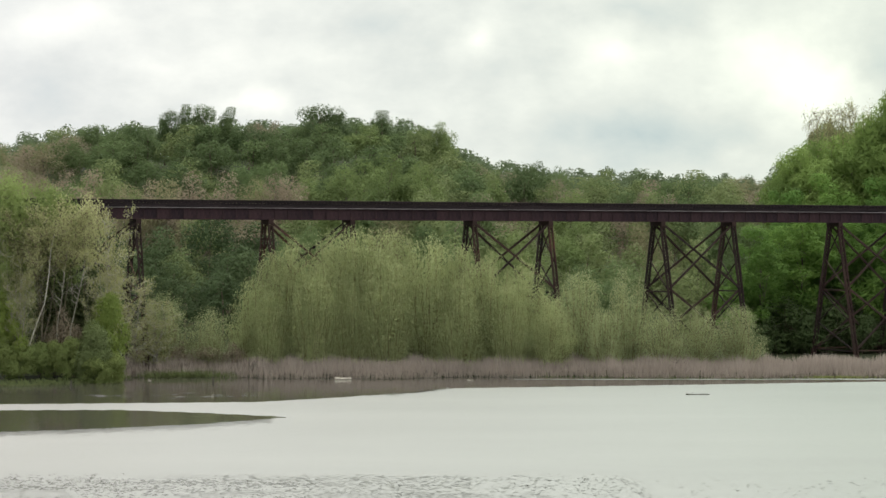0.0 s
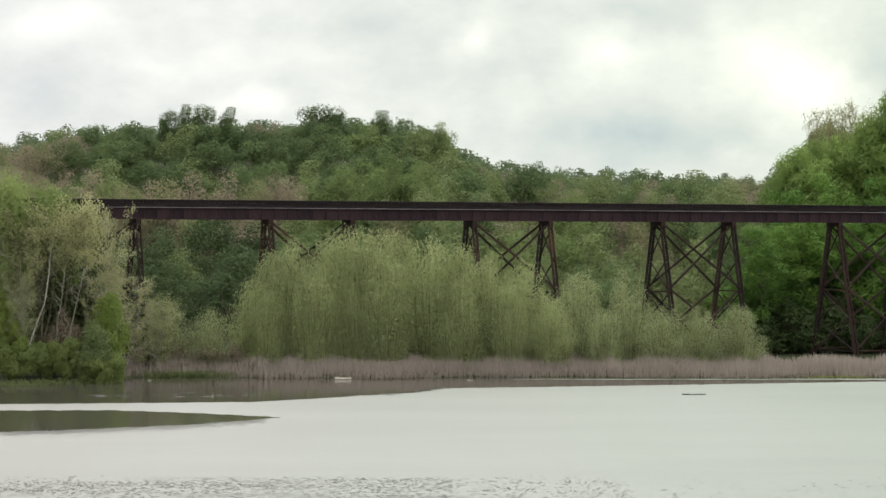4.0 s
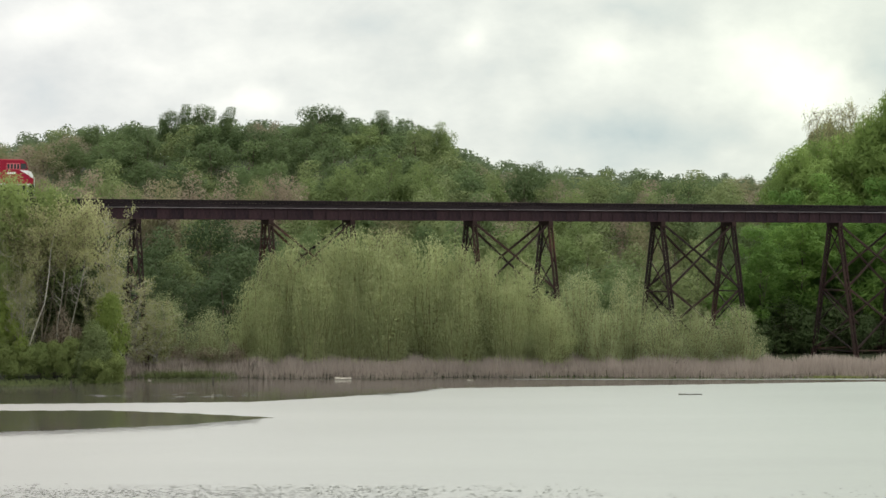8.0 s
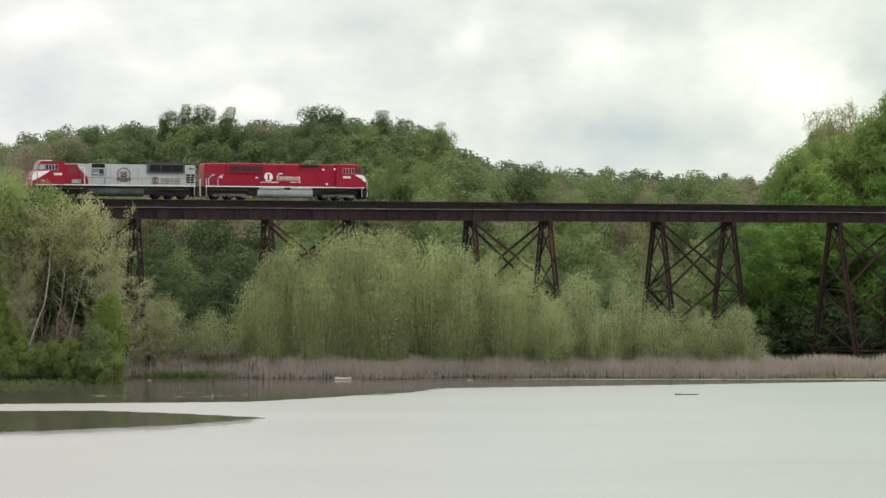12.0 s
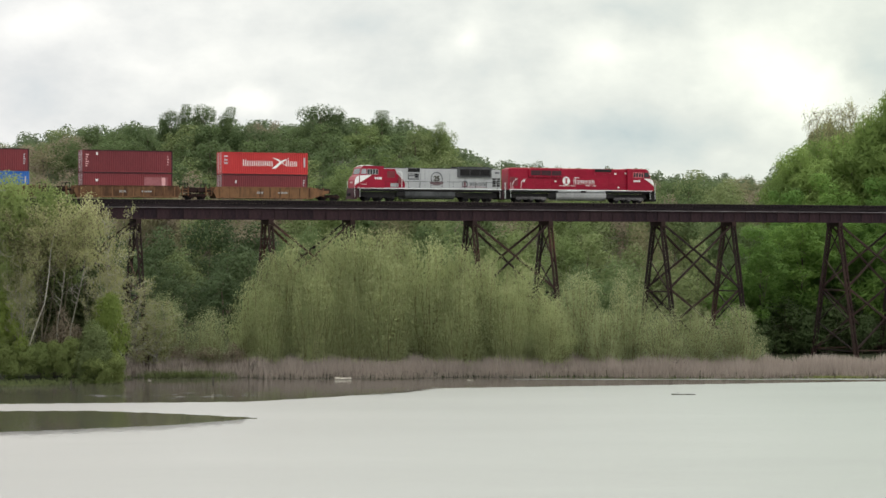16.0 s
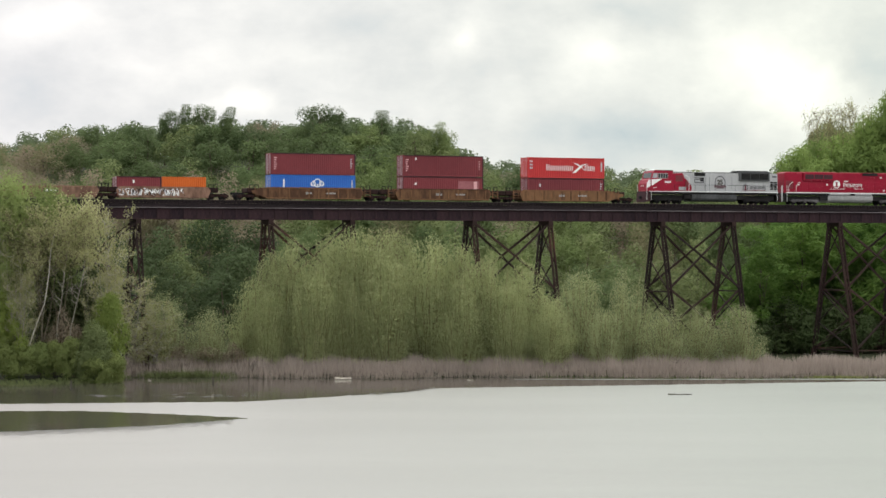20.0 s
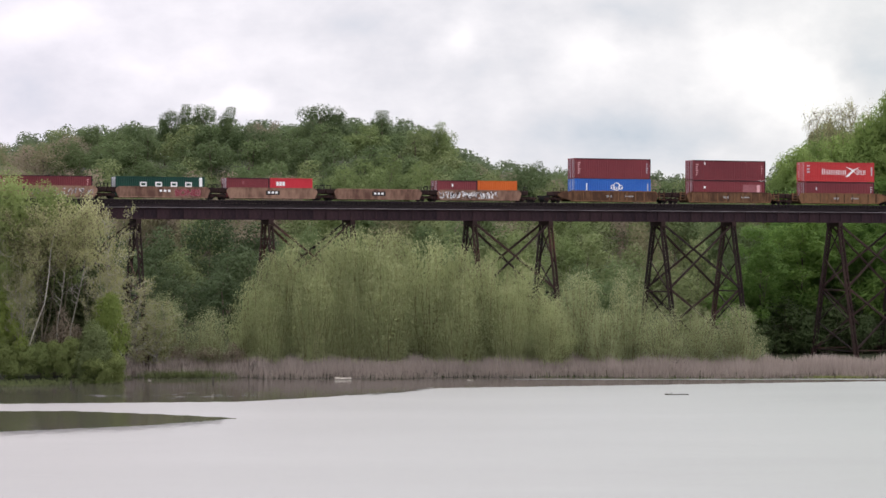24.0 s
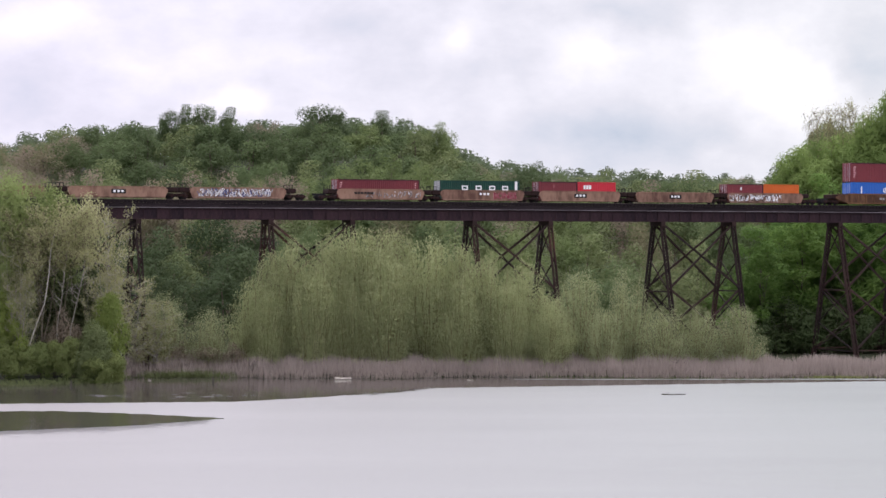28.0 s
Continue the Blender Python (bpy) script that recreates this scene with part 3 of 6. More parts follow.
def blades(centres, along_dir, length, width, rng):
    """Pointed leaves round centres: four corners each."""
    d = along_dir / np.linalg.norm(along_dir, axis=1, keepdims=True)
    side = np.cross(d, rng.normal(size=d.shape))
    side /= np.linalg.norm(side, axis=1, keepdims=True)
    a, b = d * length[:, None] / 2, side * width[:, None] / 2
    v = np.stack([centres - a, centres + b, centres + a, centres - b], 1).reshape(-1, 3)
    return v


def slivers(centres, along_dir, length, width, rng):
    """Narrow pointed leaves, turned outwards: three corners each."""
    d = along_dir / np.linalg.norm(along_dir, axis=1, keepdims=True)
    out = centres * np.array([1, 1, 0])
    out /= np.linalg.norm(out, axis=1, keepdims=True) + 1e-6
    side = np.cross(d, out * 0.7 + rng.normal(size=d.shape) * 0.7)
    side /= np.linalg.norm(side, axis=1, keepdims=True)
    a, b = d * length[:, None] / 2, side * width[:, None] / 2
    return np.stack([centres - a - b, centres - a + b, centres + a], 1).reshape(-1, 3)


def leaves_out(centres, out, size, rng):
    nrm = out * 0.8 + rng.normal(size=out.shape) * 0.45 + np.array([0, 0, 0.35])
    nrm /= np.linalg.norm(nrm, axis=1, keepdims=True)
    u, v = frames_of(nrm)
    t = rng.uniform(0, 2 * np.pi, len(centres))[:, None]
    p, q = u * np.cos(t) + v * np.sin(t), v * np.cos(t) - u * np.sin(t)
    a, b = p * size[:, None] * 0.5, q * size[:, None] * 0.36
    return np.stack([centres - a, centres + b + a * 0.15, centres + a, centres - b + a * 0.15], 1).reshape(-1, 3)


def leaflets_out(centres, out, size, rng):
    """Small three-cornered leaf sprays that face outwards."""
    nrm = out * 0.8 + rng.normal(size=out.shape) * 0.28 + np.array([0, 0, 0.40])
    nrm /= np.linalg.norm(nrm, axis=1, keepdims=True)
    u, v = frames_of(nrm)
    t = rng.uniform(0, 2 * np.pi, len(centres))[:, None]
    p, q = u * np.cos(t) + v * np.sin(t), v * np.cos(t) - u * np.sin(t)
    a, b = p * size[:, None] * 0.6, q * size[:, None] * 0.5
    return np.stack([centres + a, centres - a * 0.5 + b, centres - a * 0.5 - b], 1).reshape(-1, 3)


def crown_points(rng, height, half, base, lobes, count, lobe_size=(0.30, 0.50), spread=(0.35, 0.82), cap=(0.72, 0.36)):
    """Points and outward ways on a crown of many lobes."""
    cz, rz = height * (base + 1) / 2, height * (1 - base) / 2
    d = rng.normal(size=(lobes, 3))
    d[:, 2] = d[:, 2] * 0.9 + 0.15
    d /= np.linalg.norm(d, axis=1, keepdims=True)
    reach = rng.uniform(*spread, lobes)[:, None]
    c = d * reach * np.array([half, half, rz]) + np.array([0, 0, cz])
    r = half * rng.uniform(*lobe_size, lobes)
    c[0], r[0] = (0, 0, cz + rz * cap[0]), half * cap[1]
    pick = rng.choice(lobes, count, p=r ** 2 / np.sum(r ** 2))
    o = rng.normal(size=(count, 3))
    o[:, 2] = o[:, 2] * 0.8 + 0.25
    o /= np.linalg.norm(o, axis=1, keepdims=True)
    p = c[pick] + o * (r[pick] * rng.uniform(0.62, 1.06, count))[:, None]
    top = height * 1.0
    p[:, 2] = np.minimum(p[:, 2], top - np.abs(rng.normal(size=count)) * 0.15)
    return p, o, c, r


def limbs_bm(rng, height, half, targets, girth, base, lean=0.0):
    bm = bmesh.new()
    knots = [Vector((0, 0, -0.6))]
    for i in range(1, 5):
        knots.append(Vector((lean * i * 0.4 + rng.normal() * 0.12 * i * 0.5, rng.normal() * 0.12 * i * 0.5, height * 0.78 * i / 4)))
    for i in range(4):
        rod(bm, knots[i], knots[i + 1], girth * (1 - 0.22 * i), girth * (1 - 0.22 * (i + 1)), 7, False)
    for t in targets:
        k = 1 + int(rng.integers(0, 3))
        a = knots[k].lerp(knots[min(k + 1, 4)], float(rng.uniform(0, 0.8)))
        e = Vector(t)
        mid = a.lerp(e, 0.5) + Vector((rng.normal() * 0.3, rng.normal() * 0.3, 0.4))
        g = girth * (0.42 - 0.07 * k)
        rod(bm, a, mid, g, g * 0.6, 5, False)
        rod(bm, mid, e, g * 0.6, g * 0.15, 5, False)
        for j in range(3):
            f = mid.lerp(e, 0.35 + 0.3 * j)
            rod(bm, f, f + Vector((rng.normal() * 0.9, rng.normal() * 0.9, 0.7 + rng.uniform(0, 0.9))), g * 0.25, g * 0.06, 4, False)
    return bm


def broadleaf(name, leaf, seed, height, half, label, count=2200, size=0.62, lobes=22, base=0.22, girth=0.22, bark="bark", lobe_size=(0.30, 0.50), m=None, group="", spread=(0.35, 0.82), limbs=12, cap=(0.72, 0.36)):
    rng = np.random.default_rng(seed)
    ob = thing(name, m or pose(0, 0, 0), label, "tree", group)
    p, o, c, r = crown_points(rng, height, half, base, lobes, count, lobe_size, spread, cap)
    part("trunk", limbs_bm(rng, height, half, c[: min(limbs, lobes)], girth, base), M[bark], ob)
    v = leaflets_out(p, o, size * rng.uniform(0.6, 1.3, count), rng)
    part("crown", mesh_of("crown", v, tris_of(count), LEAF[leaf]), None, ob)
    return ob


def budding(name, leaf, seed, height, half, label, trunks=4, limbs=14, per=36, bark="pale_bark", girth=0.16, group="", size=(0.13, 0.29), low=0.22, lean=0.0):
    """A thin-leaved budding tree: leaning pale trunks, rising limbs and twigs, small leaves along the twigs."""
    rng = np.random.default_rng(seed)
    ob = thing(name, pose(0, 0, 0), label, "tree", group)
    wood, fine, pts = bmesh.new(), bmesh.new(), []
    for k in range(trunks):
        a = 2 * math.pi * (k + rng.uniform(0, 0.7)) / trunks
        out = half * rng.uniform(0.15, 0.75)
        knots = [Vector((0.25 * math.cos(a), 0.25 * math.sin(a), -0.6))]
        top = height * rng.uniform(0.84, 1.0)
        for i in range(1, 6):
            f = i / 5
            knots.append(Vector((math.cos(a) * out * f ** 1.2 + lean * f + rng.normal() * 0.3, math.sin(a) * out * f ** 1.2 + rng.normal() * 0.3, top * f)))
        for i in range(5):
            rod(wood, knots[i], knots[i + 1], girth * (1 - 0.18 * i), girth * (1 - 0.18 * (i + 1)), 6, False)
        for j in range(limbs):
            f = low + (1 - low) * (j + rng.uniform(0, 0.9)) / limbs
            i = min(4, int(f * 5))
            base = knots[i].lerp(knots[i + 1], f * 5 - i)
            b = a + rng.normal() * 1.3
            reach = half * rng.uniform(0.35, 0.95) * (0.55 + 1.7 * f * (1 - f))
            tip = base + Vector((math.cos(b) * reach, math.sin(b) * reach, reach * rng.uniform(0.25, 1.0)))
            tip.z = min(tip.z, height)
            rod(fine, base, tip, girth * 0.36 * (1.1 - 0.6 * f), 0.014, 4, False)
            for q in range(5):
                g = 0.3 + 0.7 * (q + rng.uniform()) / 5
                st = base.lerp(tip, g)
                en = st + Vector((rng.normal() * 0.7, rng.normal() * 0.7, rng.uniform(0.1, 1.1)))
                en.z = min(en.z, height)
                rod(fine, st, en, 0.034, 0.012, 3, False)
                t = rng.uniform(0, 1.05, per)[:, None]
                pts.append(np.array(st) * (1 - t) + np.array(en) * t + rng.normal(size=(per, 3)) * 0.38)
    pts = np.concatenate(pts)
    n = len(pts)
    out = rng.normal(size=(n, 3))
    out /= np.linalg.norm(out, axis=1, keepdims=True)
    part("trunk", wood, M[bark], ob)
    tagged(part("twig_spray", fine, M["bark" if bark == "bark" else "pale_bark"], ob, "pale bare limbs and twigs"), kind="stuff")
    part("crown", mesh_of("crown", leaves_out(pts, out, rng.uniform(*size, n), rng), quads_of(n), LEAF[leaf]), None, ob)
    return ob


def willow(name, leaf, seed, height, half, label, stems=120, per=215, m=None, group=""):
    """A many-stemmed upright willow: fine stems fan up from the root, narrow leaves along them."""
    rng = np.random.default_rng(seed)
    ob = thing(name, m or pose(0, 0, 0), label, "willow", group)
    wood = bmesh.new()
    pts, ways = [], []
    for i in range(stems):
        a, rr = rng.uniform(0, 2 * np.pi), math.sqrt(rng.uniform(0, 1))
        foot = Vector((math.cos(a) * rr * half * 0.45, math.sin(a) * rr * half * 0.45, -0.3))
        h = height * (1 - 0.6 * rr ** 2.6) * rng.uniform(0.88, 1.0)
        if i % 4 == 0:
            h *= rng.uniform(0.45, 0.8)
        tip = Vector((math.cos(a) * rr * half * rng.uniform(0.85, 1.02), math.sin(a) * rr * half * rng.uniform(0.85, 1.02), h))
        bend = foot.lerp(tip, 0.5) + Vector((math.cos(a), math.sin(a), 0)) * (-0.10 * half * rr) + Vector((rng.normal() * 0.45, rng.normal() * 0.45, 0))
        g = 0.035 + 0.045 * rng.uniform()
        rod(wood, foot, bend, g, g * 0.6, 4, False)
        rod(wood, bend, tip, g * 0.6, g * 0.12, 4, False)
        n = int(per * (0.5 + 0.7 * h / height))
        t = rng.uniform(0.03, 1.0, n) ** 0.95
        f, b, e = np.array(foot), np.array(bend), np.array(tip)
        q = ((1 - t) ** 2)[:, None] * f + (2 * t * (1 - t))[:, None] * (2 * b - 0.5 * f - 0.5 * e) + (t ** 2)[:, None] * e
        spread = (0.66 * (1.1 - t))[:, None] + 0.34
        pts.append(q + rng.normal(size=(n, 3)) * spread * np.array([1, 1, 0.6]))
        ways.append((e - b)[None] / np.linalg.norm(e - b) + rng.normal(size=(n, 3)) * 0.75)
    pts, ways = np.concatenate(pts), np.concatenate(ways)
    n = len(pts)
    v = slivers(pts, ways, rng.uniform(0.20, 0.40, n), rng.uniform(0.07, 0.12, n), rng)
    tagged(part("stem_fan", wood, M["twig"], ob), kind="stuff")
    part("crown", mesh_of("crown", v, tris_of(n), LEAF[leaf]), None, ob)
    return ob


def planted(ob, x, y, h0, half0, top, half, spin):
    """A copy of a plant of height h0 and half width half0, set on the ground with its top at that height."""
    z = float(ground_z(x, y))
    k, h = half / half0, (top - z) / h0
    return copy_thing(ob, pose(x, y, z, 0, 0, spin) @ Matrix.Diagonal((k / ob.scale.x, k / ob.scale.y, h / ob.scale.z, 1)))


def set_first(ob, x, y, h0, half0, top, half, spin):
    z = float(ground_z(x, y))
    ob.matrix_basis = pose(x, y, z, 0, 0, spin) @ Matrix.Diagonal((half / half0, half / half0, (top - z) / h0, 1))
    return ob


def plant_all(rows, kinds, h0, half0):
    """Plants rows of (kind, x, y, top, half width): the first of each variant is built, the others are copies of it."""
    seen = defaultdict(int)
    for kind, x, y, top, half in rows:
        made = kinds[kind]
        i = seen[kind] % len(made)
        seen[kind] += 1
        if not callable(made[i]):
            planted(made[i], x, y, h0, half0, top, half, (seen[kind] * 137) % 360)
        else:
            made[i] = set_first(made[i](), x, y, h0, half0, top, half, (seen[kind] * 137) % 360)


# willows on the marshy shore, before the viaduct
WILLOW_ROWS = [("yellow", *r) for r in ((-25.4, 300, 13.4, 3.8), (-22.6, 301, 17.0, 4.0), (-19.6, 302, 18.9, 4.6), (-15.4, 301, 19.7, 4.8), (-10.8, 303, 20.3, 5.2), (-6.4, 304, 20.1, 5.2), (-1.8, 302, 19.2, 5.0), (-13.2, 304, 20.0, 4.8), (-8.6, 302, 20.0, 5.0),
                                        (2.6, 301, 17.8, 4.4), (6.6, 300, 17.0, 4.4), (10.8, 302, 16.0, 4.2), (14.4, 298, 11.0, 3.6), (-23.0, 298, 11.5, 3.6), (-7.5, 298.5, 16.4, 4.8), (-16.8, 298, 14.5, 4.4), (2.5, 298, 13.6, 4.4),
                                        (8.6, 298, 12.4, 3.8), (-12.2, 298, 13.0, 4.0))]
WILLOW_ROWS += [("grey", *r) for r in ((18.3, 303, 15.0, 4.2), (24.7, 301, 14.6, 4.0), (21.5, 298, 9.0, 3.6), (29.4, 297, 9.8, 3.9), (34.0, 298, 9.4, 3.2), (38.9, 298, 9.6, 4.2),
                                       (-36.8, 298, 11.5, 4.6), (-30.7, 298, 9.3, 3.6))]
plant_all(WILLOW_ROWS, {
    "yellow": [lambda i=i: willow("willow_bush", "willow", 40 + i, 16, 4.6, "feathery yellow-green willow with many upright stems on the marshy shore", group="willows on the shore") for i in range(4)],
    "grey": [lambda i=i: willow("willow_bush", "grey_willow", 60 + i, 16, 4.6, "small grey-green willow bush standing behind the reeds", 95, 175, group="willows on the shore") for i in range(3)]}, 16, 4.6)

# trees of the near bank, before the end of the viaduct
BANK_ROWS = [("bright", -54.6, 284, 27.4, 4.6), ("bright", -50.4, 285.5, 26.2, 4.0), ("bright", -48.0, 286.5, 24.6, 3.2), ("high", -45.0, 283.5, 24.4, 3.9), ("tan", -42.6, 287.5, 22.4, 3.0), ("high", -47.6, 281.6, 22.4, 4.0), ("high", -50.0, 281.0, 21.4, 4.0), ("high", -53.4, 284.0, 21.6, 3.8),
             ("tan", -42.0, 287, 16.6, 3.0), ("tan", -40.0, 292.5, 13.4, 3.0), ("bright", -56.4, 282.5, 21.0, 3.0), ("tan", -52.4, 278.8, 13.8, 2.1), ("tan", -52.2, 281.4, 16.2, 2.2), ("tan", -50.6, 284.6, 19.0, 2.2), ("tan", -54.0, 282.4, 18.4, 2.6), ("tan", -43.4, 283.0, 13.6, 2.0), ("tan", -37.4, 294, 10.2, 3.0)]
plant_all(BANK_ROWS, {
    "bright": [lambda i=i: broadleaf("bank_tree", "near_bank", 80 + i, 20, 4.4, "fresh green tree on the near bank", 14000, 0.25, 34, 0.2, 0.2, group="trees of the near bank") for i in range(2)],
    "tan": [lambda i=i: budding("budding_tree", "tan", 90 + i, 20, 4.4, "pale budding tree with light grey limbs on the near bank", 5, 12, 22, "grey_bark", 0.12, "trees of the near bank", low=0.10) for i in range(3)],
    "high": [lambda i=i: budding("budding_tree", "pale_bud", 95 + i, 20, 4.4, "pale budding tree with bare lower limbs on the near bank", 3, 16, 20, "bark", 0.08, "trees of the near bank", low=0.66) for i in range(2)]}, 20, 4.4)
# thicket whose dark leaf colour holds the hollow's shade
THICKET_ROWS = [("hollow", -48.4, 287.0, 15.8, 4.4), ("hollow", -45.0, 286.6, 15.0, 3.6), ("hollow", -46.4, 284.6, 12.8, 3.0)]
plant_all(THICKET_ROWS, {"hollow": [lambda i=i: broadleaf("thicket", "hollow", 115 + i, 14, 4.0, "deep-green thicket, shade put into its leaf colour, behind pale trunks", 9000, 0.32, 26, -0.1, 0.1, group="bushes at the water") for i in range(2)]}, 14, 4.0)
BUSH_ROWS = [("leafy", -41.5, 281.4, 11.2, 2.6), ("grey_bush", -43.1, 278.6, 8.0, 2.6), ("leafy", -55.0, 278.8, 11.6, 2.6), ("leafy", -53.0, 279.0, 8.0, 2.1), ("bush", -54.2, 277.6, 6.0, 2.4), ("bush", -49.8, 278.2, 5.2, 2.0), ("bush", -51.8, 277.6, 5.0, 2.1), ("bush", -46.0, 278.0, 5.8, 1.9), ("bush", -40.9, 278.8, 3.8, 1.9), ("bush", -47.8, 278.6, 5.4, 1.7), ("bush", -42.6, 277.8, 3.4, 2.0),
             ("brown", -47.2, 282.0, 9.6, 1.7), ("brown", -48.6, 281.4, 7.4, 1.5), ("brown", -45.6, 281.8, 7.6, 1.4)]
plant_all(BUSH_ROWS, {
    "bush": [lambda i=i: broadleaf("bank_bush", "bush", 100 + i, 6, 2.6, "dense dark-green bush at the edge of the water", 9000, 0.22, 26, -0.12, 0.05, group="bushes at the water") for i in range(2)],
    "grey_bush": [lambda: broadleaf("bank_bush", "olive", 118, 6, 2.6, "rounded grey-green bush at the edge of the water", 12000, 0.20, 30, -0.12, 0.05, group="bushes at the water")],
    "brown": [lambda: broadleaf("dead_bush", "pink", 119, 6, 2.6, "reddish-brown half-bare bush in a dark hollow", 2600, 0.24, 26, -0.05, 0.05, group="bushes at the water")],
    "leafy": [lambda i=i: broadleaf("bank_bush", "yellow_green", 103 + i, 6, 2.6, "yellow-green bush at the edge of the water", 9000, 0.22, 26, -0.1, 0.06, group="bushes at the water") for i in range(2)]}, 6, 2.6)


def leaner(knots, girth, seed, bark):
    """A slender leaning tree: one bent trunk, thin bare limbs, a few sprays of leaves at the top."""
    r = np.random.default_rng(seed)
    root = Vector(knots[0])
    ob = thing("leaning_tree", Matrix.Translation(root), "slender grey-barked tree leaning before a dark hollow", "tree", "trees of the near bank")
    pts = [Vector(k) - root for k in knots]
    wood, fine, leaf = bmesh.new(), bmesh.new(), []
    n = len(pts) - 1
    for i in range(n):
        rod(wood, pts[i], pts[i + 1], girth * (1 - 0.55 * i / n), girth * (1 - 0.55 * (i + 1) / n), 7, False)
    for j in range(13):
        f = 0.4 + 0.6 * (j + r.uniform()) / 13
        i = min(n - 1, int(f * n))
        a = pts[i].lerp(pts[i + 1], f * n - i)
        e = a + Vector((r.normal() * 1.3, r.normal() * 0.9, r.uniform(0.2, 1.5)))
        rod(fine, a, e, 0.030, 0.010, 4, False)
        for q in range(4):
            st = a.lerp(e, 0.3 + 0.7 * r.uniform())
            en = st + Vector((r.normal() * 0.5, r.normal() * 0.5, r.uniform(0, 0.7)))
            rod(fine, st, en, 0.016, 0.008, 3, False)
            if f > 0.72:
                t = r.uniform(0, 1.05, 22)[:, None]
                leaf.append(np.array(st) * (1 - t) + np.array(en) * t + r.normal(size=(22, 3)) * 0.3)
    leaf = np.concatenate(leaf)
    o = r.normal(size=leaf.shape)
    o /= np.linalg.norm(o, axis=1, keepdims=True)
    part("trunk", wood, M[bark], ob)
    tagged(part("twig_spray", fine, M["grey_bark"], ob, "bare grey limbs and twigs"), kind="stuff")
    part("crown", mesh_of("crown", leaflets_out(leaf, o, r.uniform(0.12, 0.26, len(leaf)), r), tris_of(len(leaf)), LEAF["tan"]), None, ob)
    return ob


for i, knots in enumerate((((-52.6, 280.2, 1.2), (-51.3, 280.0, 4.4), (-50.2, 280.0, 7.6), (-49.4, 280.0, 9.6), (-49.1, 280.0, 11.4), (-48.8, 280.0, 13.6), (-48.6, 280.2, 16.5), (-48.0, 280.2, 19.0)),
                           ((-48.0, 280.6, 1.2), (-47.9, 280.4, 6.6), (-47.3, 280.4, 10.4), (-46.9, 280.4, 14.0), (-46.4, 280.4, 17.5)),
                           ((-46.6, 280.0, 1.2), (-46.1, 280.0, 6.8), (-45.2, 280.0, 10.6), (-44.6, 280.2, 13.4), (-44.4, 280.2, 16.0)))):
    root = (knots[0][0], knots[0][1], float(ground_z(knots[0][0], knots[0][1])) - 0.2)
    leaner((root,) + knots[1:], (0.085, 0.065, 0.055)[i], 120 + i, "pale_bark" if i == 0 else "grey_bark")


# woods behind the viaduct
WOOD = {}
for kind, text in (("dark", "deep-green broadleaf tree in the hillside woods"), ("deep", "broadleaf tree under the viaduct, leaves coloured dark for shade"), ("mid", "mid-green broadleaf tree in the hillside woods"), ("bright", "bright spring-green tree in the woods by the viaduct"),
                   ("olive", "olive-green tree coming into leaf in the valley woods"), ("pink", "pinkish-brown budding tree in the valley woods"), ("tan", "pale tan budding tree in the valley woods")):
    bare = kind in ("pink", "tan")
    WOOD[kind] = [lambda i=i, kind=kind, text=text, bare=bare: broadleaf("budding_tree" if bare else "woodland_tree", "dun" if kind == "tan" else kind, 200 + 10 * len(kind) + i, 16, 5.5, text,
                  3800 if not bare else 3800, 0.43 if not bare else 0.33, 26, 0.24 if kind == "bright" else -0.04, 0.22, lobe_size=(0.26, 0.46), group="trees of the woods") for i in range(3)]
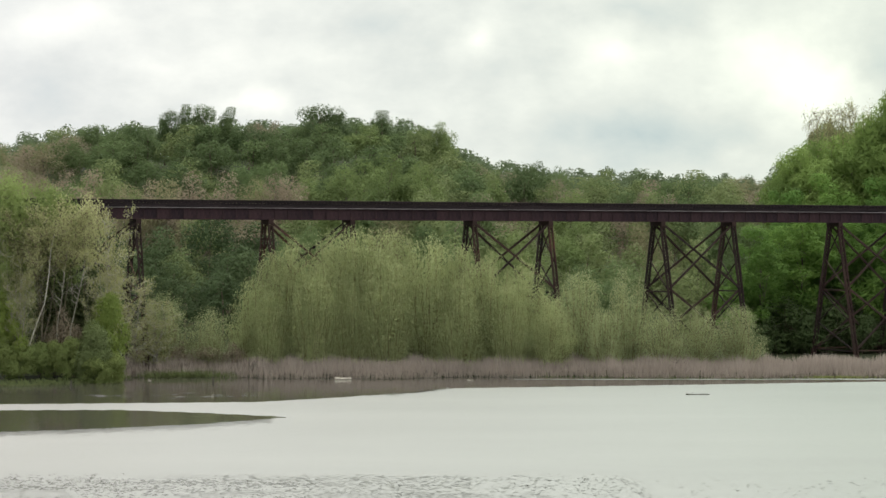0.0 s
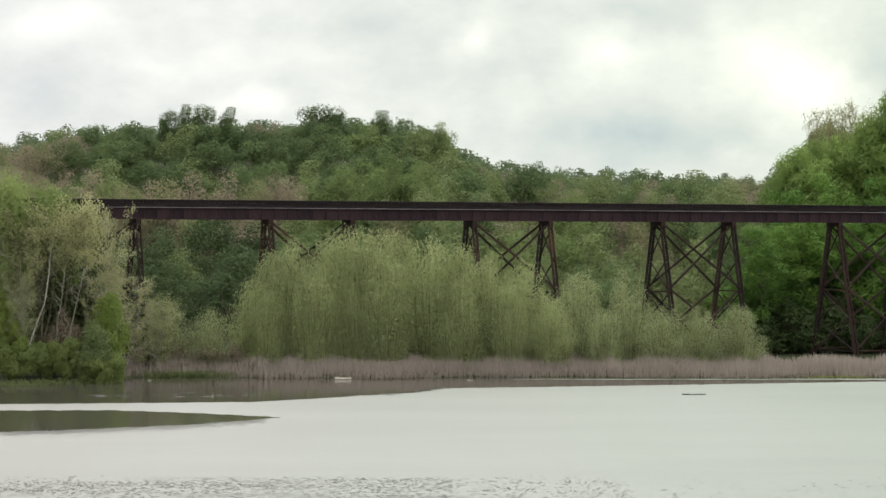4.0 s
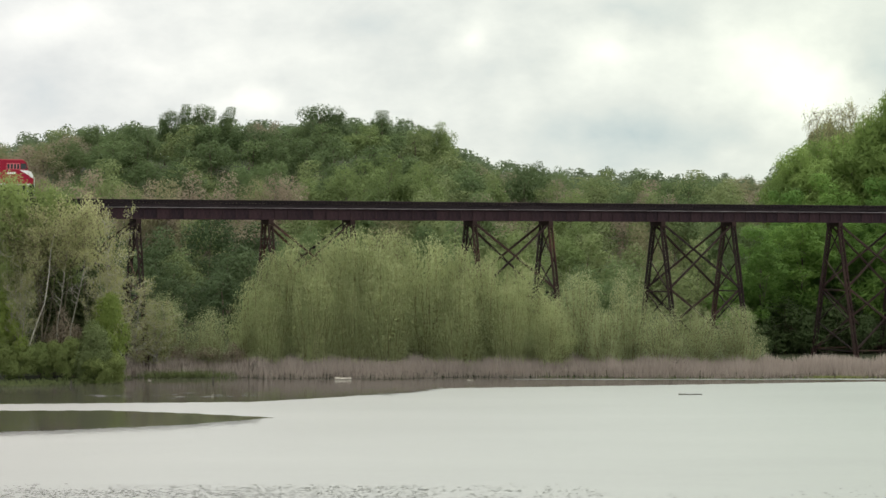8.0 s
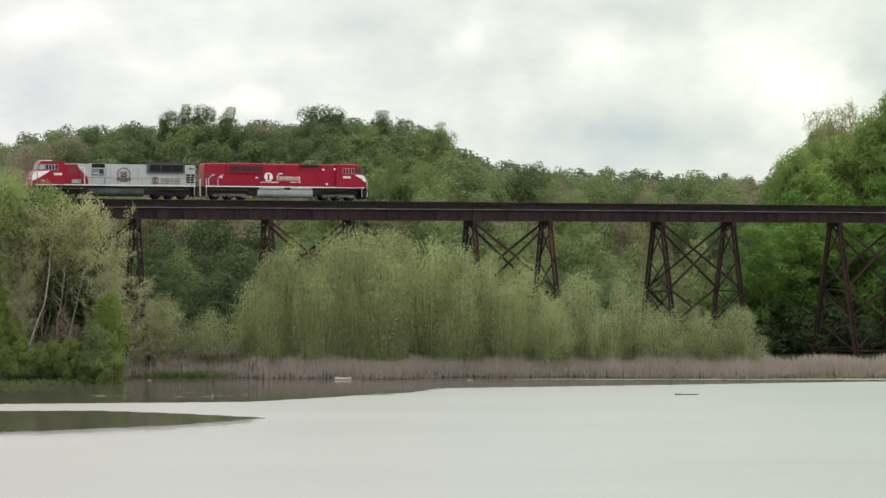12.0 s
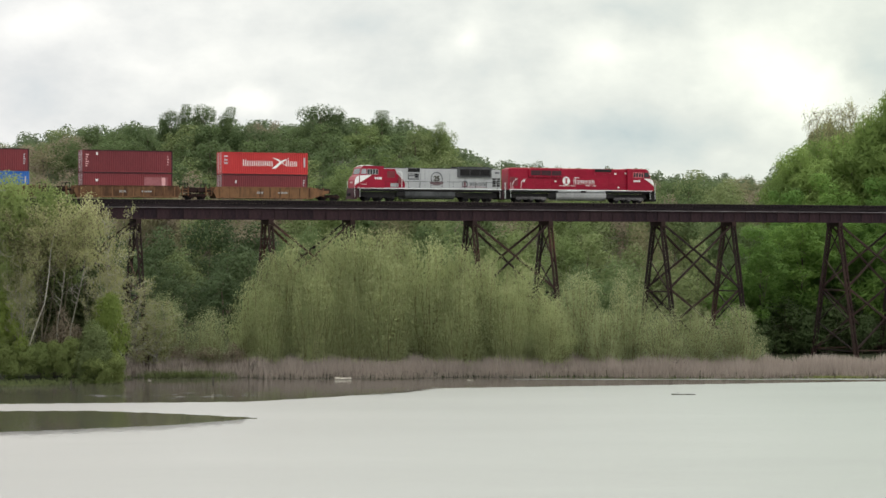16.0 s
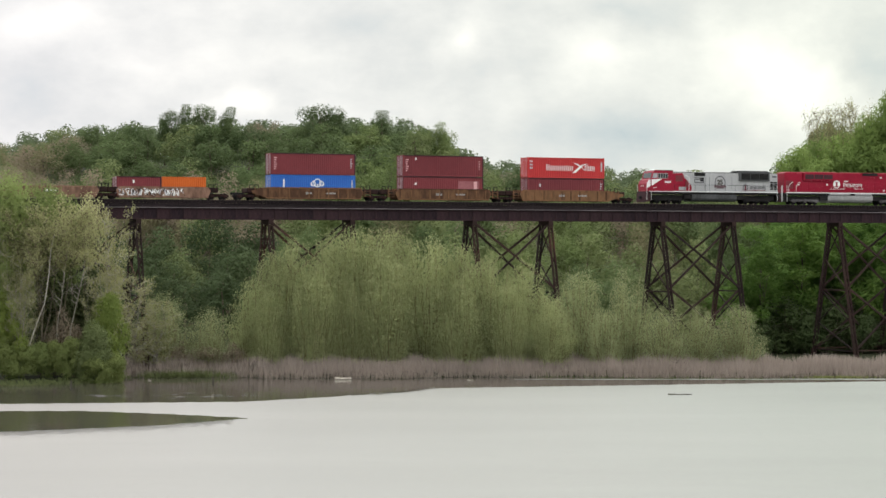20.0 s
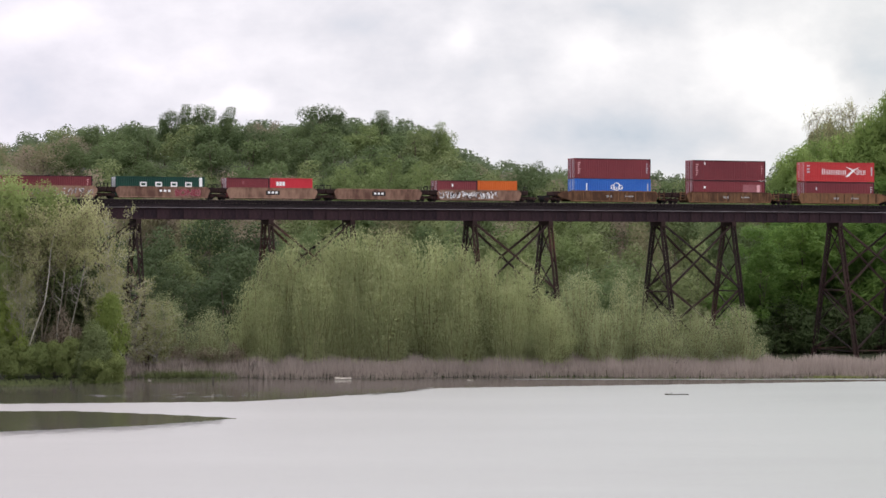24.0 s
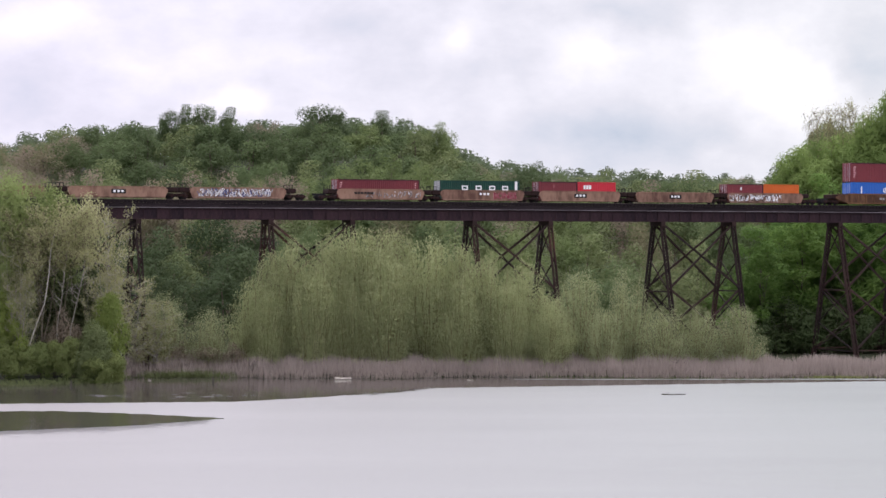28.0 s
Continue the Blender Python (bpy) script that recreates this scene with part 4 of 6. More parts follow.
ROWS = [("lush", 49.4, 352, 21.0, 5.3), ("lush", 56.6, 356, 22.6, 6.5), ("lush", 64.4, 360, 22.4, 6.6), ("lush", 71.1, 362, 23.0, 6.2), ("big", 60.4, 382, 36.0, 5.6), ("big", 66.4, 386, 38.0, 6.0), ("big", 71.6, 384, 38.6, 5.6),
        ("big", 75.6, 382, 45.4, 5.4), ("big", 70.0, 408, 39.4, 6.1), ("lush", 57.0, 372, 27.4, 5.0), ("lush", 64.0, 374, 29.0, 5.6), ("lush", 71.4, 373, 29.6, 5.6), ("dark", 53.3, 352, 9.5, 5.3), ("dark", 61.6, 354, 9.5, 6.2),
        ("mid", 45.5, 357, 17, 5), ("olive", 41, 364, 19, 5), ("mid", 46, 378, 23, 5.4), ("olive", 50, 396, 27, 5.6), ("mid", 44, 404, 26, 5.6), ("dark", 69.1, 356, 7.7, 5.3), ("big", 83, 380, 43, 6), ("lush", 79, 366, 26, 5.6),
        ("dome", -78.6, 652, 57.8, 4.6), ("dome", -74.6, 654, 58.4, 4.2), ("dome", -69.2, 650, 59.3, 5.6), ("dome", -62.2, 655, 57.7, 4.6), ("pink", -53.5, 652, 53.6, 5.0), ("dome", -35.1, 650, 59.2, 8.8), ("mid", -24.9, 648, 53.6, 6.5),
        ("dome", -17.5, 650, 56.3, 5.8), ("fresh", -6.4, 642, 52.2, 4.6), ("fresh", -0.6, 640, 53.2, 6.0), ("dark", 27.0, 640, 42.2, 4.8), ("dark", 57.0, 640, 40.0, 5.0), ("pink", -48.5, 653, 54.2, 4.6), ("pink", 4.5, 640, 42.5, 4.5), ("pink", 9.5, 638, 41.0, 4.2), ("dark", -43.2, 655, 51.9, 5.6), ("mid", -101.1, 648, 52.5, 6.5), ("olive", -111.1, 645, 50.5, 6.5), ("dark", -91.6, 650, 52.1, 5.8),
        ("fresh", -11.0, 466, 37.8, 8.2), ("fresh", -20.1, 460, 34.6, 6.9), ("fresh", -4.6, 464, 35.8, 5.6), ("fresh", -27.0, 455, 31.5, 5.5), ("pink", -48.8, 440, 32.9, 5.5), ("pink", -56.0, 436, 30.8, 5.5), ("pink", -32.5, 442, 32.3, 4.0),
        ("pink", -68.1, 440, 33.1, 6.6), ("tan", -59.9, 425, 29.6, 5.0), ("tan", -52.6, 431, 31.0, 6.2), ("pink", -41.6, 437, 32.6, 6.4), ("tan", -36.4, 440, 31.4, 5.0), ("olive", -63.4, 433, 31.6, 5.6), ("pink", -30.0, 446, 31.8, 5.0)]
BRUSH = [("brush", 43.5 + 2.7 * i, 349 + 2.2 * math.sin(i * 2.1) + 0.43 * i, 5.2 + 1.3 * math.sin(i * 1.7), 2.8) for i in range(15)]
plant_all(BRUSH, {"brush": [lambda i=i: broadleaf("brush", "dark", 360 + i, 3, 2.3, "low dark-green brush under the trees by the viaduct", 1500, 0.25, 14, -0.1, 0.05, group="low brush") for i in range(3)]}, 3, 2.3)
ROWS += [("pink", -39.0, 296.5, 5.2, 2.4), ("pink", -34.4, 297, 4.6, 2.4), ("pink", -31.0, 296, 4.0, 2.2), ("pink", -27.6, 296.5, 4.4, 2.2)]
ROWS += [("bare", 67.0, 400, 40.6, 3.2), ("big", 73.0, 383, 41.6, 4.2), ("big", 58.4, 384, 34.6, 4.6), ("big", 77.6, 380, 47.4, 5.2), ("big", 73.8, 384, 43.4, 4.0), ("big", 63.0, 388, 37.4, 4.8), ("big", 69.0, 389, 38.6, 4.8), ("bare", 70.0, 402, 41.4, 3.4), ("bare", 73.4, 402, 42.4, 3.2)]
WOOD["dome"] = [lambda i=i: broadleaf("woodland_tree", "dark", 330 + i, 16, 5.5, "deep-green round-crowned tree standing on the ridge", 7000, 0.34, 26, -0.05, 0.22, lobe_size=(0.24, 0.42), group="trees of the woods", spread=(0.3, 0.85), cap=(0.66, 0.42)) for i in range(2)]
WOOD["fresh"] = [lambda i=i: broadleaf("woodland_tree", "fresh", 320 + i, 16, 5.5, "broad fresh-green tree rising above the valley woods", 7500, 0.34, 32, 0.0, 0.22, lobe_size=(0.22, 0.42), group="trees of the woods") for i in range(2)]
TALL = {}
TALL["big"] = [lambda i=i: broadleaf("woodland_tree", "lush", 340 + i, 25, 5.5, "tall full-crowned green tree on the slope by the viaduct", 15000, 0.34, 46, 0.0, 0.24, lobe_size=(0.22, 0.46), group="trees of the woods", spread=(0.3, 0.92)) for i in range(2)]
TALL["lush"] = [lambda i=i: broadleaf("woodland_tree", "bright", 350 + i, 25, 5.5, "lush bright-green tree in the shade behind the viaduct", 12000, 0.36, 42, 0.16, 0.2, lobe_size=(0.18, 0.38), group="trees of the woods", spread=(0.35, 0.95)) for i in range(2)]
WOOD["bare"] = [lambda i=i: budding("budding_tree", "tan", 300 + i, 16, 5.5, "thin tall budding tree with bare twigs against the sky", 6, 14, 9, "bark", 0.12, "trees of the woods", (0.14, 0.28), 0.5) for i in range(2)]
rng = np.random.default_rng(21)
for y, gap, tall in ((352, 7.0, 11), (364, 7.5, 14), (380, 8.0, 15), (402, 9.0, 15), (426, 8.5, 15), (452, 9, 15), (485, 10, 15), (525, 11, 16), (560, 9, 16), (592, 9, 16), (622, 9, 15.5), (648, 9, 14)):
    x = -0.215 * y
    while x < 0.215 * y:
        px, py = x + rng.normal() * 1.6, y + rng.normal() * 4
        x += gap * rng.uniform(0.8, 1.25)
        u = rng.uniform()
        s_here = px * C_T + (py - 316) * S_T
        if (-px * S_T + (py - 316) * C_T) < 9:
            continue
        if y < 375:
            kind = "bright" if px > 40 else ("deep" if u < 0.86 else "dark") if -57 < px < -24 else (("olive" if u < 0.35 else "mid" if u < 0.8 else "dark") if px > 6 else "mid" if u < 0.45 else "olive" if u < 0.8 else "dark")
        elif y < 410:
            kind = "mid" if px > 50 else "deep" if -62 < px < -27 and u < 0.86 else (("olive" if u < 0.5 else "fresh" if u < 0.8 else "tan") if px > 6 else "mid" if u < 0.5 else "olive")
        elif y < 500:
            kind = ("pink" if u < 0.45 else "tan" if u < 0.6 else "olive") if px < -28 else ("mid" if u < 0.2 else "olive" if u < 0.56 else "fresh" if u < 0.76 else "tan" if u < 0.88 else "pink")
        elif px < -0.165 * py:
            kind = "olive" if u < 0.4 else "pink" if u < 0.7 else "tan" if u < 0.85 else "mid"
        elif -0.044 * py < px < 0.004 * py:
            kind = "dark" if u < 0.2 else "mid" if u < 0.62 else "olive" if u < 0.86 else "fresh"
        elif px < 12:
            kind = "dark" if u < 0.52 else "mid" if u < 0.84 else "olive"
        else:
            kind = "dark" if u < 0.2 else "olive" if u < 0.5 else "mid" if u < 0.75 else "tan" if u < 0.9 else "pink"
        h = tall * rng.uniform(0.82, 1.12)
        top = float(ground_z(px, py)) + h
        if y < 375 and px < 40:
            top = min(top, 21.5)
        half = 5.4 * rng.uniform(0.85, 1.2)
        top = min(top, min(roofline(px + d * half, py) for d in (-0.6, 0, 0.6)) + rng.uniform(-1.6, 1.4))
        top = max(top, float(ground_z(px, py)) + 5)
        half = half if y < 520 else half * 1.3
        ROWS.append((kind, px, py, top, half))
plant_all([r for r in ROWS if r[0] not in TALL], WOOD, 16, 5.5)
plant_all([r for r in ROWS if r[0] in TALL], TALL, 25, 5.5)

# the farthest ridge is one mass of crowns
parts_v = []
rng = np.random.default_rng(33)
for y in (760, 800, 840, 880, 915, 945):
    x = -0.23 * y
    while x < 0.23 * y:
        px, py, half = x + rng.normal() * 2, y + rng.normal() * 8, rng.uniform(5, 7.5)
        x += 8.5
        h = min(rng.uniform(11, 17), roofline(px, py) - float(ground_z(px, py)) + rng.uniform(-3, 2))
        if h < 6:
            continue
        p, o, c, r = crown_points(rng, h, half, -0.15, 14, 560, (0.3, 0.5))
        parts_v.append(leaflets_out(p, o, 0.95 * rng.uniform(0.6, 1.3, 560), rng) + np.array([px, py, float(ground_z(px, py))]))
far_v = np.concatenate(parts_v)
far = new("distant_woods", mesh_of("distant_woods", far_v, tris_of(len(far_v) // 3), LEAF["far"]))
tagged(far, "distant mixed woods on the farthest ridge, haze in their leaf colour", "woods", kind="stuff")

# reeds along the shore
rng = np.random.default_rng(5)
n = 42000
rx = rng.uniform(-43, 92, n)
sh = shore_y(rx)
depth = rng.uniform(0, 1, n) ** 1.3 * 13
ry = sh - 0.8 + depth
keep = ry < 316 + rx * S_T / C_T + 6
rx, ry = rx[keep], ry[keep]
n = len(rx)
hz = rng.uniform(1.1, 2.5, n) * (0.86 + 0.14 * np.sin(rx * 0.9 + 2 * np.sin(rx * 0.31))) * (0.75 + 0.25 * ease(0, 4, depth[keep]))
foot = np.stack([rx, ry, np.maximum(ground_z(rx, ry), -0.4)], -1)
lean = np.stack([rng.normal(size=n) * 0.16, rng.normal(size=n) * 0.16, np.ones(n)], -1)
v = blades(foot + lean * hz[:, None] / 2, lean, hz, rng.uniform(0.05, 0.12, n), rng)
tagged(new("reed_bed", mesh_of("reed_bed", v, quads_of(n), LEAF["reed"])), "dry purplish-brown reeds standing along the shore", "reeds", kind="stuff")
n = 5400
gx1 = np.concatenate([rng.normal(-33.5, 2.8, n // 3), rng.uniform(-60, -40, n // 3), rng.uniform(12, 75, n // 3)])
gy1 = shore_y(gx1) - 0.9 + rng.uniform(-0.6, 2.2, len(gx1))
gy1[: n // 3] -= 0.6
hz = rng.uniform(0.25, 0.7, len(gx1)) * np.where(gx1 < -39, 1.0, np.where(gx1 < 0, 1.7, 0.7))
foot = np.stack([gx1, gy1, np.maximum(ground_z(gx1, gy1), -0.15)], -1)
lean = np.stack([rng.normal(size=len(gx1)) * 0.4, rng.normal(size=len(gx1)) * 0.4, np.ones(len(gx1))], -1)
v = blades(foot + lean * hz[:, None] / 2, lean, hz, rng.uniform(0.06, 0.14, len(gx1)), rng)
tagged(new("shore_grass", mesh_of("shore_grass", v, quads_of(len(gx1)), LEAF["shore_grass"])), "fresh green grass and weed at the waterline", "grass", kind="stuff")


n = 380
wx = rng.normal(51, 2.0, n)
wy = shore_y(wx) - 0.8 + rng.uniform(-0.9, 0.6, n)
hz = rng.uniform(0.15, 0.4, n)
foot = np.stack([wx, wy, np.full(n, -0.03)], -1)
lean = np.stack([rng.normal(size=n) * 0.6, rng.normal(size=n) * 0.6, np.ones(n)], -1)
v = blades(foot + lean * hz[:, None] / 2, lean, hz, rng.uniform(0.08, 0.18, n), rng)
tagged(new("water_weed", mesh_of("water_weed", v, quads_of(n), LEAF["weed"])), "yellow-green water weed at the edge of the reeds", "weed", kind="stuff")


# ---- things afloat ----
def log(name, length, girth, mat, label, m, bark_bend=0.05):
    bm = bmesh.new()
    k, n = 8, 9
    pts = [Vector((length * (i / k - 0.5), bark_bend * math.sin(i * 1.3), 0.02 * math.cos(i))) for i in range(k + 1)]
    rings = [[bm.verts.new(p + Vector((0, math.cos(2 * math.pi * j / n), math.sin(2 * math.pi * j / n))) * girth * (1 - 0.06 * i + 0.05 * math.sin(i * 2.3 + j))) for j in range(n)] for i, p in enumerate(pts)]
    for a, b in zip(rings, rings[1:]):
        for j in range(n):
            bm.faces.new((a[j], b[j], b[(j + 1) % n], a[(j + 1) % n]))
    bm.faces.new(rings[0]), bm.faces.new(rings[-1][::-1])
    bmesh.ops.recalc_face_normals(bm, faces=bm.faces)
    ob = thing(name, m, label, "log")
    part("trunk", bm, mat, ob)
    b2 = bmesh.new()
    rod(b2, pts[2], pts[2] + Vector((0.1, 0.1, girth * 2.4)), girth * 0.35, girth * 0.2, 6)
    part("branch_stub", b2, mat, ob)
    return ob


plank_log = log("driftwood_log", 2.1, 0.17, M["driftwood"], "bleached driftwood log resting in the shallows by the reeds", pose(-12.6, 285.6, 0.12, 0, 0, 4))
drift_stick = log("floating_branch", 2.7, 0.10, M["wet_wood"], "dark wet branch drifting on the open water", pose(28.8, 255.5, 0.05, 0, 0, 2))
for x, y, l in ((3.4, 283.7, 0.7), (-36.8, 283.6, 0.45)):
    log("driftwood_stick", l, 0.07, M["driftwood"], "small pale stick lying in the shallows", pose(x, y, 0.05, 0, 0, 5))
for x, y in ((-28.6, 281.0), (-45.2, 274.5)):
    st = thing("stump", pose(x, y, -0.2), "short dark stump standing out of the water", "stump")
    b2 = bmesh.new()
    rod(b2, (0, 0, 0), (0.03, 0, 0.75), 0.16, 0.11, 8)
    part("post", b2, M["wet_wood"], st)


def snag(x, y, h, seed):
    """A small dead shrub: a few bare dark crooked stems."""
    r = random.Random(seed)
    ob = thing("dead_shrub", pose(x, y, float(ground_z(x, y))), "bare dark dead shrub standing among the reeds", "shrub")
    for k in range(5):
        bm = bmesh.new()
        p = Vector((r.uniform(-0.2, 0.2), r.uniform(-0.2, 0.2), -0.2))
        d = Vector((r.uniform(-0.5, 0.5), r.uniform(-0.3, 0.3), 1)).normalized()
        g = 0.09
        for i in range(4):
            q = p + d * h / 4
            rod(bm, p, q, g, g * 0.7, 6, i in (0, 3))
            p, g = q, g * 0.7
            d = (d + Vector((r.uniform(-0.6, 0.6), r.uniform(-0.3, 0.3), r.uniform(-0.2, 0.3)))).normalized()
        part("stem", bm, M["wet_wood"], ob)
    return ob


snag(-24.6, 290.0, 2.6, 3)
snag(30.2, 291.5, 2.2, 5)

# ---- the viaduct: deck girders on braced steel towers ----
viaduct = thing("railway_viaduct", VIADUCT, "long rusty steel railway viaduct on braced towers", "bridge")
BENTS = [(-116.0, -104.1), (-85.8, -73.9), (-55.6, -43.7), (-25.3, -13.5), (4.8, 16.6), (34.7, 46.5), (64.9, 76.8), (95.0, 106.9)]
SPREAD = 0.235


def leg_w(near, z):
    return 0.25 - (GIRDER_FOOT - z) * SPREAD if near else 2.75 + (GIRDER_FOOT - z) * SPREAD


def laced_column(p, q, size):
    """A built-up leg: two channels with lacing bars and batten plates between them."""
    bm = bmesh.new()
    p, q = Vector(p), Vector(q)
    for o in (-1, 1):
        off = Vector((o * size * 0.42, 0, 0))
        beam(bm, p + off, q + off, size * 0.22, size * 0.8)
    n = max(3, int((q - p).length / 0.9))
    for i in range(n):
        a, b = p.lerp(q, i / n), p.lerp(q, (i + 1) / n)
        o = Vector((size * 0.4 * (1 if i % 2 else -1), 0, 0))
        for f in (-0.36, 0.36):
            d = Vector((0, size * f, 0))
            beam(bm, a + o + d, b - o + d, 0.09, 0.03)
    return bm


for s0, s1 in BENTS:
    foot = {}
    for s in (s0, s1):
        for near in (True, False):
            z = 0.4
            for _ in range(6):
                wv = leg_w(near, z)
                xw, yw = s * C_T - wv * S_T, 316 + s * S_T + wv * C_T
                z = float(ground_z(xw, yw))
            foot[s, near] = z - 0.2
    tower = part("tower", boxes((s0 - 0.35, s0 + 0.35, -0.25, 3.25, GIRDER_FOOT - 0.62, GIRDER_FOOT - 0.002)), M["leg_rust"], viaduct, "braced tower of rusty steel legs")
    part("cap_beam", boxes((s1 - 0.35, s1 + 0.35, -0.25, 3.25, GIRDER_FOOT - 0.62, GIRDER_FOOT - 0.002)), M["leg_rust"], tower)
    for s in (s0, s1):
        for near in (True, False):
            zf = foot[s, near]
            part("leg", laced_column((s, leg_w(near, zf), zf), (s, leg_w(near, 20.0), 20.0), 0.62), M["leg_rust"], tower)
        zs = [19.6, 15.0, 10.3, 5.4, 1.2]
        for a, b in zip(zs, zs[1:]):
            if b < max(foot[s, True], foot[s, False]) - 0.5:
                continue
            for n0 in (True, False):
                part("cross_brace", beam(bmesh.new(), (s + (0.12 if n0 else -0.12), leg_w(n0, a), a), (s + (0.12 if n0 else -0.12), leg_w(not n0, b), b), 0.17, 0.12), M["leg_rust"], tower)
            part("strut", beam(bmesh.new(), (s, leg_w(True, b), b), (s, leg_w(False, b), b), 0.2, 0.16), M["leg_rust"], tower) if b in (10.3, 1.2) else None
    for near in (True, False):
        for a, b in ((20.2, 10.7), (10.7, 1.3)):
            if b < max(foot[s0, near], foot[s1, near]) - 1:
                continue
            for k, (sa, sb) in enumerate(((s0, s1), (s1, s0))):
                o = 0.10 if k else -0.10
                part("diagonal", beam(bmesh.new(), (sa, leg_w(near, a) + o, a), (sb, leg_w(near, b) + o, b), 0.30, 0.16), M["leg_rust"], tower)
            part("tie_strut", beam(bmesh.new(), (s0, leg_w(near, b), b), (s1, leg_w(near, b), b), 0.16, 0.16), M["leg_rust"], tower) if b < 5 else None

# girders: web plates between stiffeners, flanges, two side by side
S_A, S_B, PANEL = -118.0, 110.0, 1.83
panels = int((S_B - S_A) / PANEL)
web_me = bpy.data.meshes.new("web_plate")
b2 = boxes((0.012, PANEL - 0.012, 0, 0.03, GIRDER_FOOT + 0.14, GIRDER_TOP - 0.02))
b2.to_mesh(web_me), b2.free()
stiff_me = bpy.data.meshes.new("stiffener")
b2 = boxes((-0.05, 0.05, -0.14, 0.0, GIRDER_FOOT + 0.12, GIRDER_TOP - 0.03))
b2.to_mesh(stiff_me), b2.free()
flange = bmesh.new()
for w0 in (0.0, 2.6):
    box(flange, S_A, S_B, w0 - 0.2, w0 + 0.24, GIRDER_FOOT, GIRDER_FOOT + 0.12)
    box(flange, S_A, S_B, w0 - 0.2, w0 + 0.24, GIRDER_TOP - 0.03, GIRDER_TOP + 0.05)
girder = part("girder", flange, M["rust"], viaduct, "deck girders with riveted stiffeners")
for i in range(panels):
    s = S_A + i * PANEL
    part("web_plate", web_me, M["rust"], girder, at=pose(s, 0.02, 0))
    if i % 2 == 0:
        part("web_plate", web_me, M["rust"], girder, at=pose(s, 2.62, 0)) if i % 4 == 0 else None
    part("stiffener", stiff_me, M["rust"], girder, at=pose(s, 0.02, 0))
far_web = boxes((S_A, S_B, 2.66, 2.70, GIRDER_FOOT + 0.12, GIRDER_TOP - 0.03))
part("inner_web", far_web, M["rust"], girder)

# timber deck
deck = part("deck", boxes((S_A, S_B, -0.05, 3.05, GIRDER_TOP + 0.06, 22.60)), M["timber"], viaduct, "dark creosoted timber deck")
plank_me = bpy.data.meshes.new("curb_plank")
b2 = boxes((0.01, 5.98, -0.09, 0.0, 0.0, 0.30), bevel=0.015)
b2.to_mesh(plank_me), b2.free()
for i in range(int((S_B - S_A) / 6)):
    for j in range(3):
        part("curb_plank", plank_me, M["timber"], deck, at=pose(S_A + 6 * i + (1.7 * j) % 3, -0.06 - 0.012 * ((i + j) % 3), GIRDER_TOP + 0.07 + 0.31 * j))
part("pipe", rod(bmesh.new(), (S_A, -0.27, GIRDER_TOP + 0.05), (S_B, -0.27, GIRDER_TOP + 0.05), 0.055, n=8), M["pipe"], deck, "thin grey conduit along the girder")
bracket_me = bpy.data.meshes.new("bracket")
b2 = boxes((-0.06, 0.06, -0.34, -0.1, GIRDER_TOP - 0.06, GIRDER_TOP - 0.01))
b2.to_mesh(bracket_me), b2.free()
for i in range(37):
    part("bracket", bracket_me, M["timber"], deck, at=pose(S_A + 1 + 6 * i, 0, 0))
ties = bmesh.new()
for i in range(int((S_B - S_A) / 0.55)):
    s = S_A + 0.55 * i
    box(ties, s, s + 0.24, -0.30 - 0.04 * ((i * 7) % 3), 3.3, 22.72, 22.93)
tagged(part("sleeper_deck", ties, M["timber"], deck, "sawn timber sleepers"), kind="stuff")

part("guard_timber", boxes((S_A, S_B, -0.34, -0.12, 22.935, 23.06), (S_A, S_B, 3.05, 3.25, 22.935, 23.06)), M["timber"], deck, "guard timbers along the sleeper ends")

track = thing("railway_track", VIADUCT, "single track of steel rails over the viaduct", "track", kind="structure")
for w0 in (0.78, 2.22):
    part("rail", prism([(0, 0)] * 0 + [(-460, 22.935), (260, 22.935), (260, RAIL_Z), (-460, RAIL_Z)], w0 - 0.035, w0 + 0.035), M["rail"], track)
bed = bmesh.new()
for a, b in ((-460, S_A), (S_B, 260)):
    box(bed, a, b, -0.4, 3.4, 21.9, 22.85)
part("ballast_bed", bed, M["ballast"], track)

# ---- the train ----
TRAIN = []
WHEELS = []


def run(t):
    """How far the train has gone along the track since 20 s."""
    return 11.38 * (t - 20) + 0.018 * (t - 20) ** 2 - 0.09 * max(0.0, 13 - t) ** 2


def on_track(ob, s, z=0.0, back=False, size=(1, 1, 1)):
    TRAIN.append((ob, s, z, back))
    ob.matrix_basis = VIADUCT @ pose(s, 1.5, RAIL_Z + z, 0, 0, 180 if back else 0) @ Matrix.Diagonal((*size, 1))
    return ob


def wheelset_mesh(r):
    bm = bmesh.new()
    rod(bm, (0, -0.85, 0), (0, 0.85, 0), 0.08, n=8)
    for y in (-0.76, 0.66):
        rod(bm, (0, y, 0), (0, y + 0.1, 0), r, n=20)
        rod(bm, (0, y - 0.02 if y < 0 else y + 0.1, 0), (0, y if y < 0 else y + 0.12, 0), r * 0.35, n=10)
        for k in range(5):
            a = 2 * math.pi * k / 5
            yy = y - 0.012 if y < 0 else y + 0.112
            rod(bm, (math.cos(a) * r * 0.6, yy - 0.01, math.sin(a) * r * 0.6), (math.cos(a) * r * 0.6, yy + 0.01, math.sin(a) * r * 0.6), r * 0.12, n=6)
    me = bpy.data.meshes.new("wheelset")
    bm.to_mesh(me), bm.free()
    me.materials.append(M["black"])
    return me


WHEEL_BIG, WHEEL_SMALL = wheelset_mesh(0.51), wheelset_mesh(0.44)


